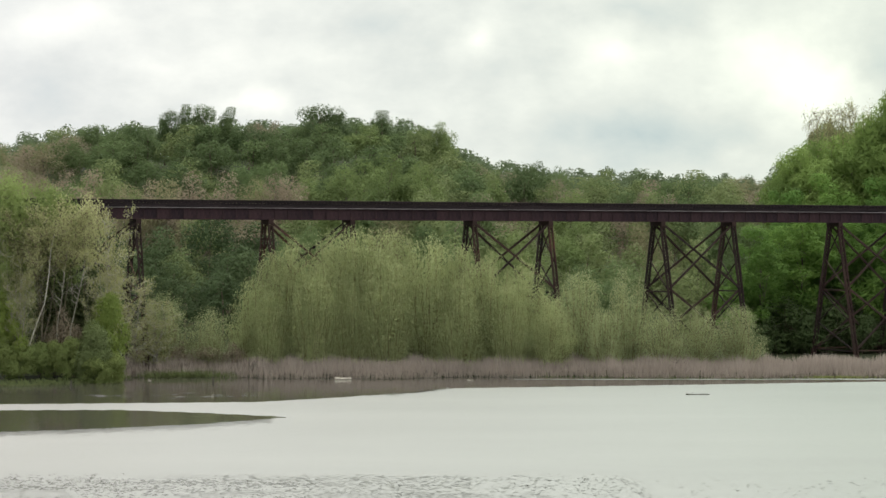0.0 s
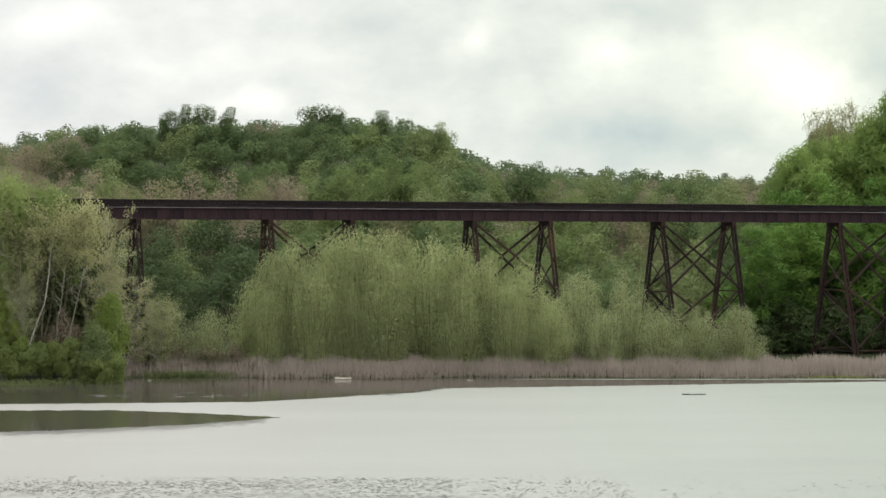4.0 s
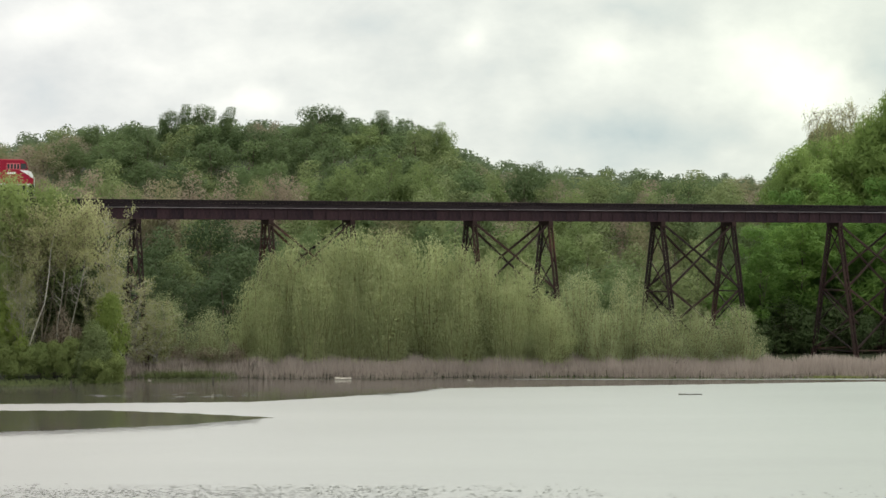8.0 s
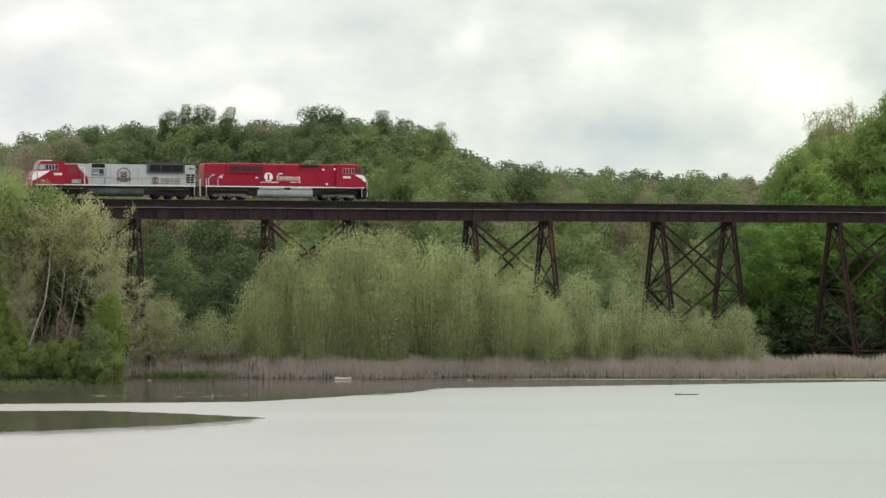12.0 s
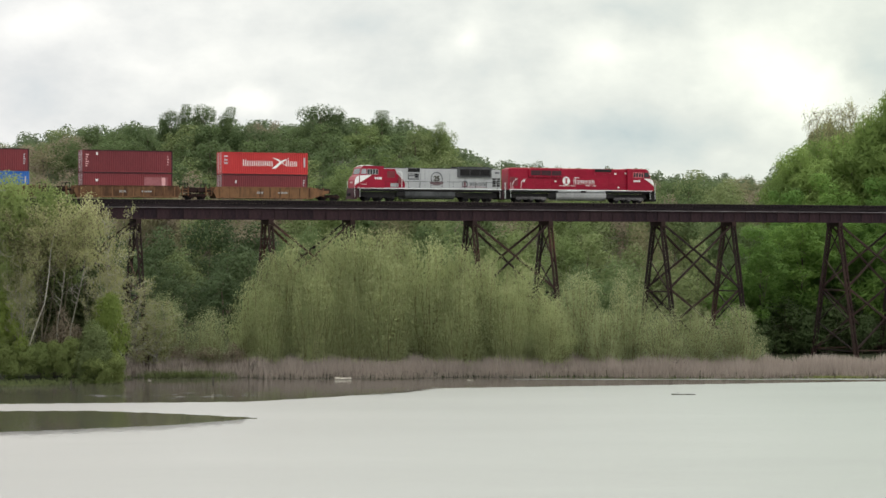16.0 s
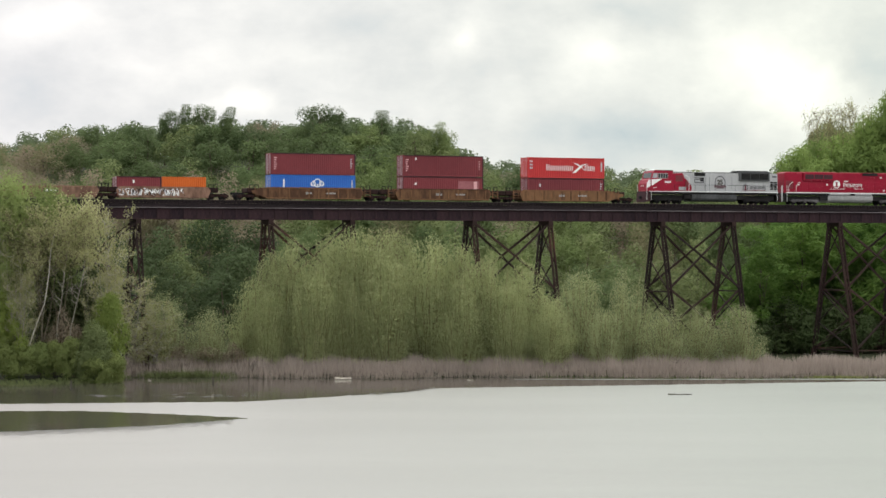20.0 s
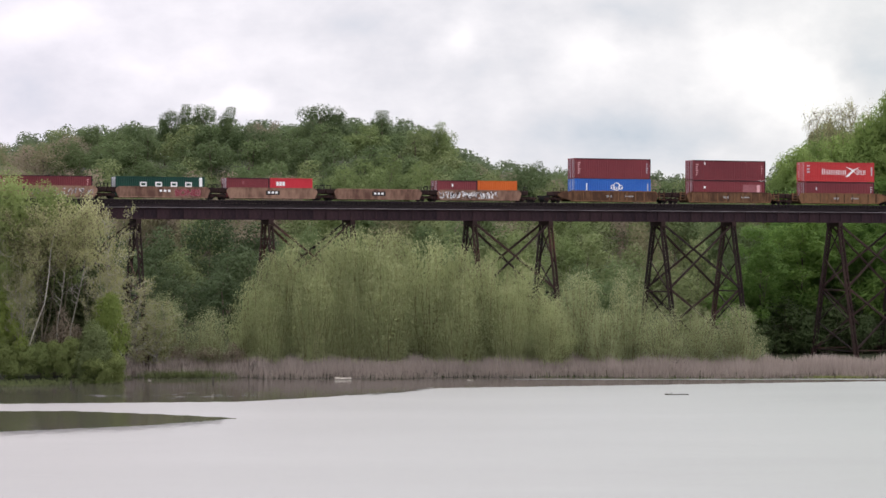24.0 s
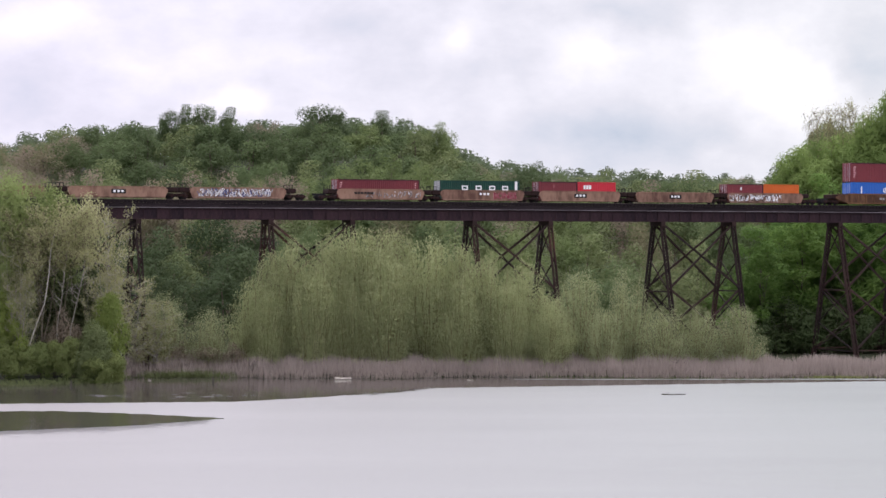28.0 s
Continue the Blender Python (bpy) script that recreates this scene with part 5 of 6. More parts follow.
def truck(parent, x, axles, pitch, r, mat, wheel_me, back):
    """A truck: two side frames with journal boxes, springs and a bolster, and its wheelsets."""
    bm = bmesh.new()
    half = pitch * (axles - 1) / 2
    for y in (-1.12, 1.0):
        pts = [(-half - 0.55, r + 0.05), (-half - 0.3, r + 0.28), (half + 0.3, r + 0.28), (half + 0.55, r + 0.05), (half + 0.25, r - 0.12), (half * 0.5, r + 0.02), (-half * 0.5, r + 0.02), (-half - 0.25, r - 0.12)]
        sub = prism(pts, y, y + 0.12)
        me = bpy.data.meshes.new("t")
        sub.to_mesh(me), sub.free()
        bm.from_mesh(me)
        bpy.data.meshes.remove(me)
        for i in range(axles):
            xa = -half + i * pitch
            box(bm, xa - 0.2, xa + 0.2, y - 0.06, y + 0.18, r - 0.2, r + 0.2, bevel=0.03)
        for i in range(axles - 1):
            xa = -half + (i + 0.5) * pitch
            for o in (-0.17, 0.17):
                rod(bm, (xa + o, y + 0.03, r - 0.1), (xa + o, y + 0.03, r + 0.24), 0.1, n=8)
    box(bm, -0.3, 0.3, -0.95, 0.95, r, r + 0.35)
    ob = part("truck", bm, mat, parent, at=pose(x, 0, 0))
    for i in range(axles):
        w = part("wheelset", wheel_me, None, ob, at=pose(-half + i * pitch, 0, r))
        WHEELS.append((w, -half + i * pitch, r, back))
    return ob


def bars(parent, x0, x1, z0, z1, count, mat, y=-1.49, gap=0.22, skip=(), name="marking"):
    """A row of plain upright blocks: a word, letter by letter."""
    step = (x1 - x0) / count
    for i in range(count):
        if i not in skip:
            part(name, boxes((x0 + step * (i + gap / 2), x0 + step * (i + 1 - gap / 2), y - 0.012, y, z0, z1)), mat, parent)


def strokes(parent, x0, x1, z0, z1, count, mat, y=-1.49, first=1.0, name="marking"):
    """A word as plain thin bars: two uprights a letter, the first one taller."""
    step = (x1 - x0) / count
    for i in range(count):
        a, top = x0 + step * i, z1 if i else z0 + (z1 - z0) * first
        part(name, boxes((a + step * 0.10, a + step * 0.28, y - 0.012, y, z0, top), (a + step * 0.60, a + step * 0.78, y - 0.012, y, z0, top)), mat, parent)


def ring(x0, x1, z0, z1, t, y):
    """A plain rectangular outline, flat on a side wall."""
    return boxes((x0, x0 + t, y - 0.012, y, z0, z1), (x1 - t, x1, y - 0.012, y, z0, z1), (x0 + t, x1 - t, y - 0.012, y, z0, z0 + t), (x0 + t, x1 - t, y - 0.012, y, z1 - t, z1))


def disc(bm, x, z, r, y, n=24, inner=0.0):
    o = [bm.verts.new((x + r * math.cos(2 * math.pi * i / n), y, z + r * math.sin(2 * math.pi * i / n))) for i in range(n)]
    if inner:
        q = [bm.verts.new((x + inner * math.cos(2 * math.pi * i / n), y, z + inner * math.sin(2 * math.pi * i / n))) for i in range(n)]
        for i in range(n):
            bm.faces.new((o[i], o[(i + 1) % n], q[(i + 1) % n], q[i]))
    else:
        bm.faces.new(o)
    return bm


def locomotive(name, label, hood, nose, sill, tank, gear, roof, back, rad, top, hatch, tanks):
    """Six-axle diesel, 23.6 m, cab forward (x to the front). Sides: y = -1 side of hood narrow, cab full width."""
    ob = thing(name, pose(0, 0, 0), label, "locomotive")
    gear_paint = M["dark_edge"] if back else M["black"]
    L = 11.8
    part("frame", boxes((-L + 0.75, L - 0.9, -1.48, 1.48, 1.40, 1.74), bevel=0.04), M["black"], ob)
    for y in (-1.515, 1.485):
        part("sill_stripe", boxes((-L + 0.75, L - 0.9, y, y + 0.03, 1.70, 1.81)), sill, ob)
    part("underframe", boxes((-L + 1.2, L - 1.6, -0.95, 0.95, 0.62, 1.29), (-5.2, -3.95, -1.35, 1.35, 0.7, 1.29), (3.75, 5.0, -1.35, 1.35, 0.7, 1.29)), M["black"], ob)
    part("hood", prism([(-L + 0.7, 1.76), (7.0, 1.76), (7.0, top - 0.1), (6.7, top), (-L + 1.0, top), (-L + 0.7, top - 0.1)], -1.18, 1.18), hood, ob, "long hood over the engine")
    for i in range(12):
        x = -9.6 + i * 1.25
        part("hood_door", boxes((x, x + 1.16, -1.215, -1.18, 1.95, 3.4), bevel=0.012), hood, ob)
    r0, r1, z0, z1 = rad
    housing = part("radiator_housing", prism([(r0, z0), (r1, z0), (r1, z1 - 0.1), (r1 - 0.3, z1), (r0 + 0.3, z1), (r0, z1 - 0.1)], -1.5, 1.5), roof, ob, "flared radiator section")
    step = (r1 - r0 - 0.5) / 3
    for y in (-1.535, 1.5):
        for i in range(3):
            # on the red unit the dark grille colour paints the overhang's shadow
            part("grille", boxes((r0 + 0.28 + i * step, r0 + 0.18 + (i + 1) * step, y, y + 0.035, z0 + 0.2, z1 - 0.3)), M["black"] if back else M["dark_edge"], housing)
    h0, h1, h2 = hatch
    part("brake_hatch", prism([(h0 - 0.2, h2 - 0.2), (h1 + 0.2, h2 - 0.2), (h1 + 0.2, top + 0.06), (h0 - 0.2, top + 0.06)], -1.30, 1.30), hood, ob)
    for y in (-1.34, 1.30):
        part("brake_grille", boxes((h0, h1, y, y + 0.04, h2, top + 0.02)), M["black"], ob)
    part("exhaust_stack", boxes((-0.6, 0.5, -0.35, 0.35, top - 0.05, top + 0.10), bevel=0.04), M["black"], ob)
    for x in (-8.2, -6.4, -4.6):
        part("radiator_fan", rod(bmesh.new(), (x, 0, z1 - 0.02), (x, 0, z1 + 0.07), 0.7, n=18), M["black"], ob)
    cab = part("cab", prism([(7.0, 1.78), (10.6, 1.78), (10.6, 3.5), (10.3, 4.5), (10.05, 4.72), (7.0, 4.72)], -1.53, 1.53), nose, ob, "comfort cab")
    part("cab_roof", prism([(6.9, 4.70), (10.15, 4.70), (9.9, 4.80), (6.9, 4.80)], -1.45, 1.45), roof, cab)
    for y in (-1.56, 1.52):
        part("window_frame", boxes((7.85, 9.51, y, y + 0.04, 3.60, 4.34)), M["grey_white"] if back else M["red_roof"], cab)
    for i in range(4):
        for y in (-1.58, 1.56):
            part("window", boxes((7.92 + 0.41 * i, 8.22 + 0.41 * i, y, y + 0.02, 3.66, 4.28), bevel=0.005), M["glass"], cab)
    for y in (-1.55, 1.53):
        part("quarter_window", prism([(9.62, 3.66), (10.46, 3.66), (10.25, 4.34), (9.62, 4.34)], y, y + 0.02), M["pale_glass"] if back else M["glass"], cab)
    part("windscreen", prism([(10.53, 3.66), (10.58, 3.66), (10.36, 4.4), (10.31, 4.4)], -1.2, 1.2), M["glass"], cab)
    nose_p = part("nose", prism([(10.6, 1.78), (11.25, 1.78), (11.25, 2.85), (11.0, 3.35), (10.6, 3.5)], -1.3, 1.3), nose, ob, "short sloping nose")
    for y in (-0.35, 0.2):
        part("headlight", rod(bmesh.new(), (11.24, y, 2.55), (11.29, y, 2.55), 0.1, n=12), M["paint_white"], nose_p)
    part("pilot", prism([(11.0, 0.25), (11.55, 0.3), (11.4, 1.76), (11.0, 1.76)], -1.45, 1.45), gear_paint, ob)
    part("rear_pilot", boxes((-L + 0.5, -L + 0.8, -1.4, 1.4, 0.4, 1.74)), M["black"], ob)
    for x, sgn in ((L - 0.85, 1), (-L + 0.55, -1)):
        for y in (-1.5, 1.22):
            st = part("step_well", boxes((x - 0.3, x + 0.3, y + 0.1, y + 0.16, 0.45, 1.7)), gear_paint, ob)
            for z in (0.45, 0.85, 1.25):
                part("step", boxes((x - 0.27, x + 0.27, y, y + 0.28, z, z + 0.06)), gear_paint, st)
            for o in (-0.38, 0.38):
                part("grab_rail", rod(bmesh.new(), (x + o, y + 0.01 if y < 0 else y + 0.27, 0.5), (x + o, y + 0.01 if y < 0 else y + 0.27, 2.75), 0.026, n=6), sill, st, "pale grab rail")
    rails = bmesh.new()
    for y in (-1.46, 1.46):
        rod(rails, (-L + 1.3, y, 2.72), (6.8, y, 2.72), 0.02, n=5)
        for i in range(11):
            rod(rails, (-L + 1.3 + i * 1.72, y, 1.74), (-L + 1.3 + i * 1.72, y, 2.72), 0.02, n=5)
    part("handrail", rails, M["black"] if back else hood, ob)
    tank_bm = bmesh.new()
    outline = [(-1.40, 1.40), (-1.45, 1.15), (-1.42, 0.78), (-1.25, 0.52), (-0.9, 0.36), (0.9, 0.36), (1.25, 0.52), (1.42, 0.78), (1.45, 1.15), (1.40, 1.40)]
    ends = [[tank_bm.verts.new((x, y, z)) for y, z in outline] for x in (-3.9, 3.7)]
    for i in range(len(outline)):
        j = (i + 1) % len(outline)
        tank_bm.faces.new((ends[0][i], ends[0][j], ends[1][j], ends[1][i]))
    tank_bm.faces.new(ends[0][::-1]), tank_bm.faces.new(ends[1])
    bmesh.ops.recalc_face_normals(tank_bm, faces=tank_bm.faces)
    part("fuel_tank", tank_bm, tank, ob, "long fuel tank between the trucks")
    for y in (-1.46, 1.46):
        part("air_reservoir", rod(bmesh.new(), (-3.7, y, 1.54), (-0.3, y, 1.54), 0.15, n=12), tanks, ob)
        part("air_reservoir", rod(bmesh.new(), (0.6, y, 1.54), (3.5, y, 1.54), 0.13, n=12), tanks, ob)
    # dark plate on the hood side, coloured as the shade of a recess
    part("recess_shade_plate", boxes((-10.9, -9.7, -1.225, -1.19, 2.3, 3.5)), M["black"] if back else M["dark_maroon"], ob)
    for x in (-7.6, 7.4):
        truck(ob, x, 3, 1.83, 0.51, gear, WHEEL_BIG, back)
    for x, sgn in ((L - 0.35, 1), (-L + 0.35, -1)):
        part("coupler", boxes((x - 0.45, x + 0.3, -0.14, 0.14, 0.72, 1.02), (x + 0.1 * sgn, x + 0.34 * sgn, -0.22, 0.22, 0.66, 1.08)) if sgn > 0 else boxes((x - 0.3, x + 0.45, -0.14, 0.14, 0.72, 1.02)), M["black"], ob)
    return ob


red_loco = locomotive("locomotive", "glossy red diesel locomotive with white lettering leading the train", M["red"], M["red"], M["paint_white"], M["silver"], M["bogie"], M["red"], False, (-8.1, -2.9, 3.55, 4.74), 4.70, (2.0, 4.6, 4.32), M["grey_white"])
bm = disc(bmesh.new(), -2.35, 3.05, 0.58, -1.24)
part("emblem", bm, M["paint_white"], red_loco, "white round emblem")
bm = boxes((-2.47, -2.23, -1.262, -1.25, 2.68, 3.32), (-2.58, -2.12, -1.262, -1.25, 3.26, 3.40), (-2.58, -2.12, -1.262, -1.25, 2.62, 2.72))
part("emblem_bar", bm, M["red"], red_loco)
part("marking", boxes((-3.45, -0.95, -1.245, -1.23, 2.33, 2.40)), M["paint_white"], red_loco)
strokes(red_loco, -1.25, 2.05, 2.62, 3.16, 7, M["paint_white"], -1.235, 1.25)
bars(red_loco, -1.1, -0.4, 3.42, 3.56, 3, M["paint_white"], -1.235, 0.3)
bars(red_loco, 0.6, 2.2, 2.36, 2.46, 8, M["paint_white"], -1.235, 0.3, (4,))
bars(red_loco, 7.9, 9.0, 3.0, 3.26, 4, M["paint_white"], -1.54, 0.3)
for x, z in ((5.1, 4.02), (6.7, 4.10), (-4.1, 2.85), (-8.9, 2.85), (5.6, 2.1)):
    part("marker_plate", boxes((x, x + 0.28, -1.225, -1.19, z, z + 0.2)), M["paint_white"], red_loco)
part("roof_edge", prism([(-10.6, 4.705), (6.8, 4.705), (6.8, 4.78), (-10.6, 4.78)], -1.12, 1.12), M["red_roof"], red_loco, "paler red roof")
part("radiator_cap", prism([(-7.8, 4.745), (-3.2, 4.745), (-3.2, 4.80), (-7.8, 4.80)], -1.45, 1.45), M["red_roof"], red_loco)
part("nose_flash", prism([(10.62, 2.9), (11.2, 2.45), (11.24, 2.86), (11.0, 3.30), (10.62, 3.46)], -1.325, -1.305), M["paint_white"], red_loco, "white corner flash on the nose")
part("cab_flash", prism([(9.5, 3.50), (10.58, 2.9), (10.58, 3.46)], -1.55, -1.535), M["paint_white"], red_loco)
part("cab_roof_cap", prism([(7.0, 4.79), (10.0, 4.79), (9.8, 4.86), (7.0, 4.86)], -1.42, 1.42), M["red_roof"], red_loco)
for x0, x1 in ((-10.55, -10.1), (-9.3, -8.9)):
    rail = bmesh.new()
    rod(rail, (x0, -1.47, 1.75), (x0, -1.47, 2.7), 0.03, n=6)
    rod(rail, (x0, -1.47, 2.7), (x1, -1.44, 3.2), 0.03, n=6)
    rod(rail, (x1, -1.44, 3.2), (x1 + 0.4, -1.3, 3.25), 0.03, n=6)
    part("grab_rail", rail, M["paint_white"], red_loco, "bent white grab rail")
on_track(red_loco, 66.9, 0, False, (1.037, 1, 1.03))

white_loco = locomotive("locomotive", "white and red diesel locomotive running backwards behind the leader", M["white"], M["red"], M["paint_white"], M["dark_roof"], M["black"], M["dark_roof"], True, (-9.55, -4.35, 3.40, 4.78), 4.50, (1.45, 3.25, 4.0), M["black"])
part("cab_side", prism([(7.0, 1.84), (3.75, 1.84), (3.65, 2.4), (4.1, 3.1), (4.9, 3.75), (5.2, 4.4), (7.0, 4.4)], 1.19, 1.24), M["red"], white_loco, "red panel behind the cab")
part("nose_flash", prism([(10.62, 2.5), (11.22, 2.2), (11.24, 2.86), (11.0, 3.30), (10.62, 3.46)], 1.305, 1.325), M["paint_white"], white_loco, "white sash on the nose")
part("cab_flash", prism([(8.8, 3.54), (10.58, 2.5), (10.58, 3.46)], 1.535, 1.55), M["paint_white"], white_loco, "white sash on the cab side")
part("roof_walk", boxes((-10.4, 6.6, -0.8, 0.8, 4.50, 4.60)), M["black"], white_loco, "dark soot-stained roof")
part("radiator_top", boxes((-9.3, -4.6, -1.3, 1.3, 4.78, 4.86)), M["black"], white_loco)
part("engine_hatch", boxes((5.2, 6.4, 1.245, 1.28, 3.2, 4.1)), M["maroon"], white_loco)
part("equipment_box", boxes((4.7, 5.9, 1.245, 1.36, 1.95, 2.45), bevel=0.03), M["grey_white"], white_loco)
part("equipment_box", boxes((4.35, 4.75, 1.245, 1.40, 2.3, 3.3), bevel=0.03), M["maroon"], white_loco)
part("grab_rail", rod(bmesh.new(), (4.25, 1.47, 1.8), (4.25, 1.47, 3.9), 0.045, n=6), M["paint_white"], white_loco, "white grab rail")
part("grab_rail", rod(bmesh.new(), (4.25, 1.47, 3.9), (4.9, 1.40, 4.1), 0.045, n=6), M["paint_white"], white_loco)
part("cab_cap", prism([(8.6, 4.78), (10.0, 4.78), (9.8, 4.86), (8.6, 4.86)], -1.45, 1.45), M["paint_white"], white_loco)
part("dark_hatch", boxes((1.6, 2.2, 1.19, 1.24, 3.25, 3.95), (2.2, 3.2, 1.19, 1.24, 3.72, 3.95)), M["black"], white_loco)
part("dark_hatch", ring(1.6, 3.25, 3.0, 3.6, 0.12, 1.252), M["paint_dark"], white_loco)
for i in range(4):
    for x in (-11.0, -10.35):
        part("louvre", boxes((x, x + 0.52, 1.19, 1.23, 2.15 + 0.31 * i, 2.37 + 0.31 * i)), M["black"], white_loco)
for x in (-8.6, -5.6, -3.2, 0.6, 1.3):
    part("door_seam", boxes((x, x + 0.05, 1.19, 1.222, 1.9, 3.9)), M["grey_white"], white_loco)
part("tail_plate", boxes((-10.9, -10.2, 1.19, 1.23, 3.95, 4.15)), M["paint_dark"], white_loco)
bm = disc(bmesh.new(), -1.15, 3.15, 0.92, 1.235, inner=0.80)
part("emblem", bm, M["paint_dark"], white_loco, "round anniversary emblem")
part("marking", boxes((-2.15, -0.15, 1.235, 1.25, 2.40, 2.70), (-1.75, -0.55, 1.235, 1.25, 2.26, 2.36)), M["emblem_ribbon"], white_loco)
strokes(white_loco, -8.95, -6.25, 2.20, 2.66, 7, M["paint_dark"], 1.25, 1.0)
bm = disc(bmesh.new(), -5.5, 2.45, 0.46, 1.236, inner=0.34)
part("emblem", bm, M["paint_dark"], white_loco)
part("emblem_bar", boxes((-5.6, -5.4, 1.235, 1.25, 2.15, 2.75)), M["paint_red"], white_loco)
part("marking", boxes((-8.9, -4.9, 1.235, 1.25, 2.02, 2.08)), M["paint_red"], white_loco)
bars(white_loco, 7.3, 8.4, 2.95, 3.25, 4, M["paint_white"], 1.55, 0.3)
part("marking", boxes((9.6, 10.3, 1.535, 1.55, 2.25, 2.30)), M["paint_white"], white_loco)
curve = bpy.data.curves.new("figures", "FONT")
curve.body, curve.size, curve.extrude, curve.align_x, curve.offset = "25", 0.95, 0.02, "CENTER", 0.03
num = new("figures", curve)
num.data.materials.append(M["wet_wood"])
num.parent = white_loco
num.matrix_basis = Matrix.Translation((-1.15, 1.25, 2.86)) @ pose(0, 0, 0, 90, 0, 180)
on_track(white_loco, 43.25, 0, True, (0.985, 1, 1.02))


def well_car(length, body, mat, label, wall=1.18, ribs=True, lead=True, tail=False, truck_pitch=1.78, floor=0.32, front=0.35, rear=0.35):
    """A unit of an articulated well car; a shared truck stands under its front end. front and rear: how far the side sills run out over the ends."""
    ob = thing("well_car", pose(0, 0, 0), label, "rail car", "well cars of the train")
    h, b, top = length / 2, body / 2, floor + wall
    for y in (-1.46, 1.36):
        side = part("side_sill", prism([(-b - rear, 1.0), (-b - 0.35 * rear, 0.55), (-b, 0.28), (b, 0.28), (b + 0.35 * front, 0.55), (b + front, 1.0), (b + front, 1.32), (b + 0.7 * front, 1.36), (b + 0.08, top), (-b - 0.08, top), (-b - 0.7 * rear, 1.36), (-b - rear, 1.32)], y, y + 0.1), mat, ob)
        oy = y - 0.05 if y < 0 else y + 0.1
        part("top_chord", boxes((-b + 0.1, b - 0.1, y - 0.06, y + 0.16, top - 0.08, top + 0.06)), mat, side)
        part("bottom_chord", boxes((-b, b, y - 0.05, y + 0.15, 0.22, 0.36)), mat, side)
        if ribs:
            for i in range(10):
                x = -b + 0.5 + i * (2 * b - 1) / 9
                part("rib", boxes((x - 0.07, x + 0.07, oy if y > 0 else oy - 0.05, oy + 0.1 if y > 0 else oy + 0.05, 0.37, top - 0.09)), mat, side)
    part("well_floor", boxes((-b, b, -1.36, 1.36, floor - 0.06, floor)), M["black"], ob)
    for sg, out in ((-1, rear), (1, front)):
        xs = sorted((sg * b, sg * (h - 0.25)))
        end = part("end_platform", boxes((xs[0], xs[1], -1.2, 1.2, 1.02, 1.3)), M["black"], ob)
        part("bulkhead", boxes((sg * b - 0.08, sg * b + 0.08, -1.36, 1.36, floor, 1.4)), mat, end)
        e = b + min(out, 0.5)
        if h - e > 1.6:
            for y in (-1.42, 1.30):
                ladder = boxes(*[(min(sg * (e + o), sg * (e + o + w)), max(sg * (e + o), sg * (e + o + w)), y, y + 0.12, z0, z1) for o, w, z0, z1 in ((0.15, 0.14, 0.55, 1.75), (0.95, 0.14, 0.55, 1.75), (0.29, 0.66, 0.95, 1.05), (0.29, 0.66, 1.30, 1.42), (0.29, 0.66, 0.58, 0.66))])
                part("end_ladder", ladder, mat, end)
        for y in (-1.15, 1.15):
            hr = bmesh.new()
            rod(hr, (sg * (e + 0.5), y, 1.28), (sg * (e + 0.5), y, 2.12), 0.045, n=6)
            rod(hr, (sg * (e + 1.0), y, 1.28), (sg * (e + 1.0), y, 2.12), 0.045, n=6)
            rod(hr, (sg * (e + 0.46), y, 2.1), (sg * (e + 1.04), y, 2.1), 0.045, n=6)
            part("end_rail", hr, M["black"], end)
        part("brake_gear", boxes((sg * (h - 0.8) - 0.75, sg * (h - 0.8) + 0.75, -1.25, 1.25, 0.95, 1.62), bevel=0.10), M["gear_brown"], end)
    if lead:
        truck(ob, h, 2, truck_pitch, 0.44, M["gear_brown"], WHEEL_SMALL, False)
    if tail:
        truck(ob, -h, 2, truck_pitch, 0.44, M["gear_brown"], WHEEL_SMALL, False)
        part("coupler", boxes((-h - 1.9, -h, -0.14, 0.14, 0.72, 1.02)), M["black"], ob)
    return ob


def scrawl(parent, x0, x1, z0, z1, mats, seed, y=-1.5, rate=5):
    """Sprayed strokes: short thick bent bars."""
    r = random.Random(seed)
    n = int((x1 - x0) * rate)
    for k, mat in enumerate(mats):
        bm = bmesh.new()
        for i in range(n):
            x = x0 + (x1 - x0) * (i + r.random()) / n
            p = Vector((x, y - 0.012 - 0.006 * k, r.uniform(z0, z1)))
            q = p + Vector((r.uniform(-0.35, 0.35), 0, 0))
            q.z = min(z1, max(z0, p.z + r.choice((-1, 1)) * r.uniform(0.25, 0.7)))
            if (p - q).length > 0.1:
                beam(bm, p, q, r.uniform(0.06, 0.16), 0.008)
        tagged(part("graffiti", bm, mat, parent, "sprayed graffiti"), kind="stuff")


def specks(parent, x0, x1, z0, z1, rows, mat, y=-1.222):
    """A column of small painted code marks."""
    step = (z1 - z0) / rows
    for i in range(rows):
        w = (x1 - x0) * (0.55 + 0.45 * ((i * 7) % 3) / 2)
        part("marking", boxes((x0, x0 + w, y - 0.012, y, z0 + step * i, z0 + step * (i + 0.5))), mat, parent)


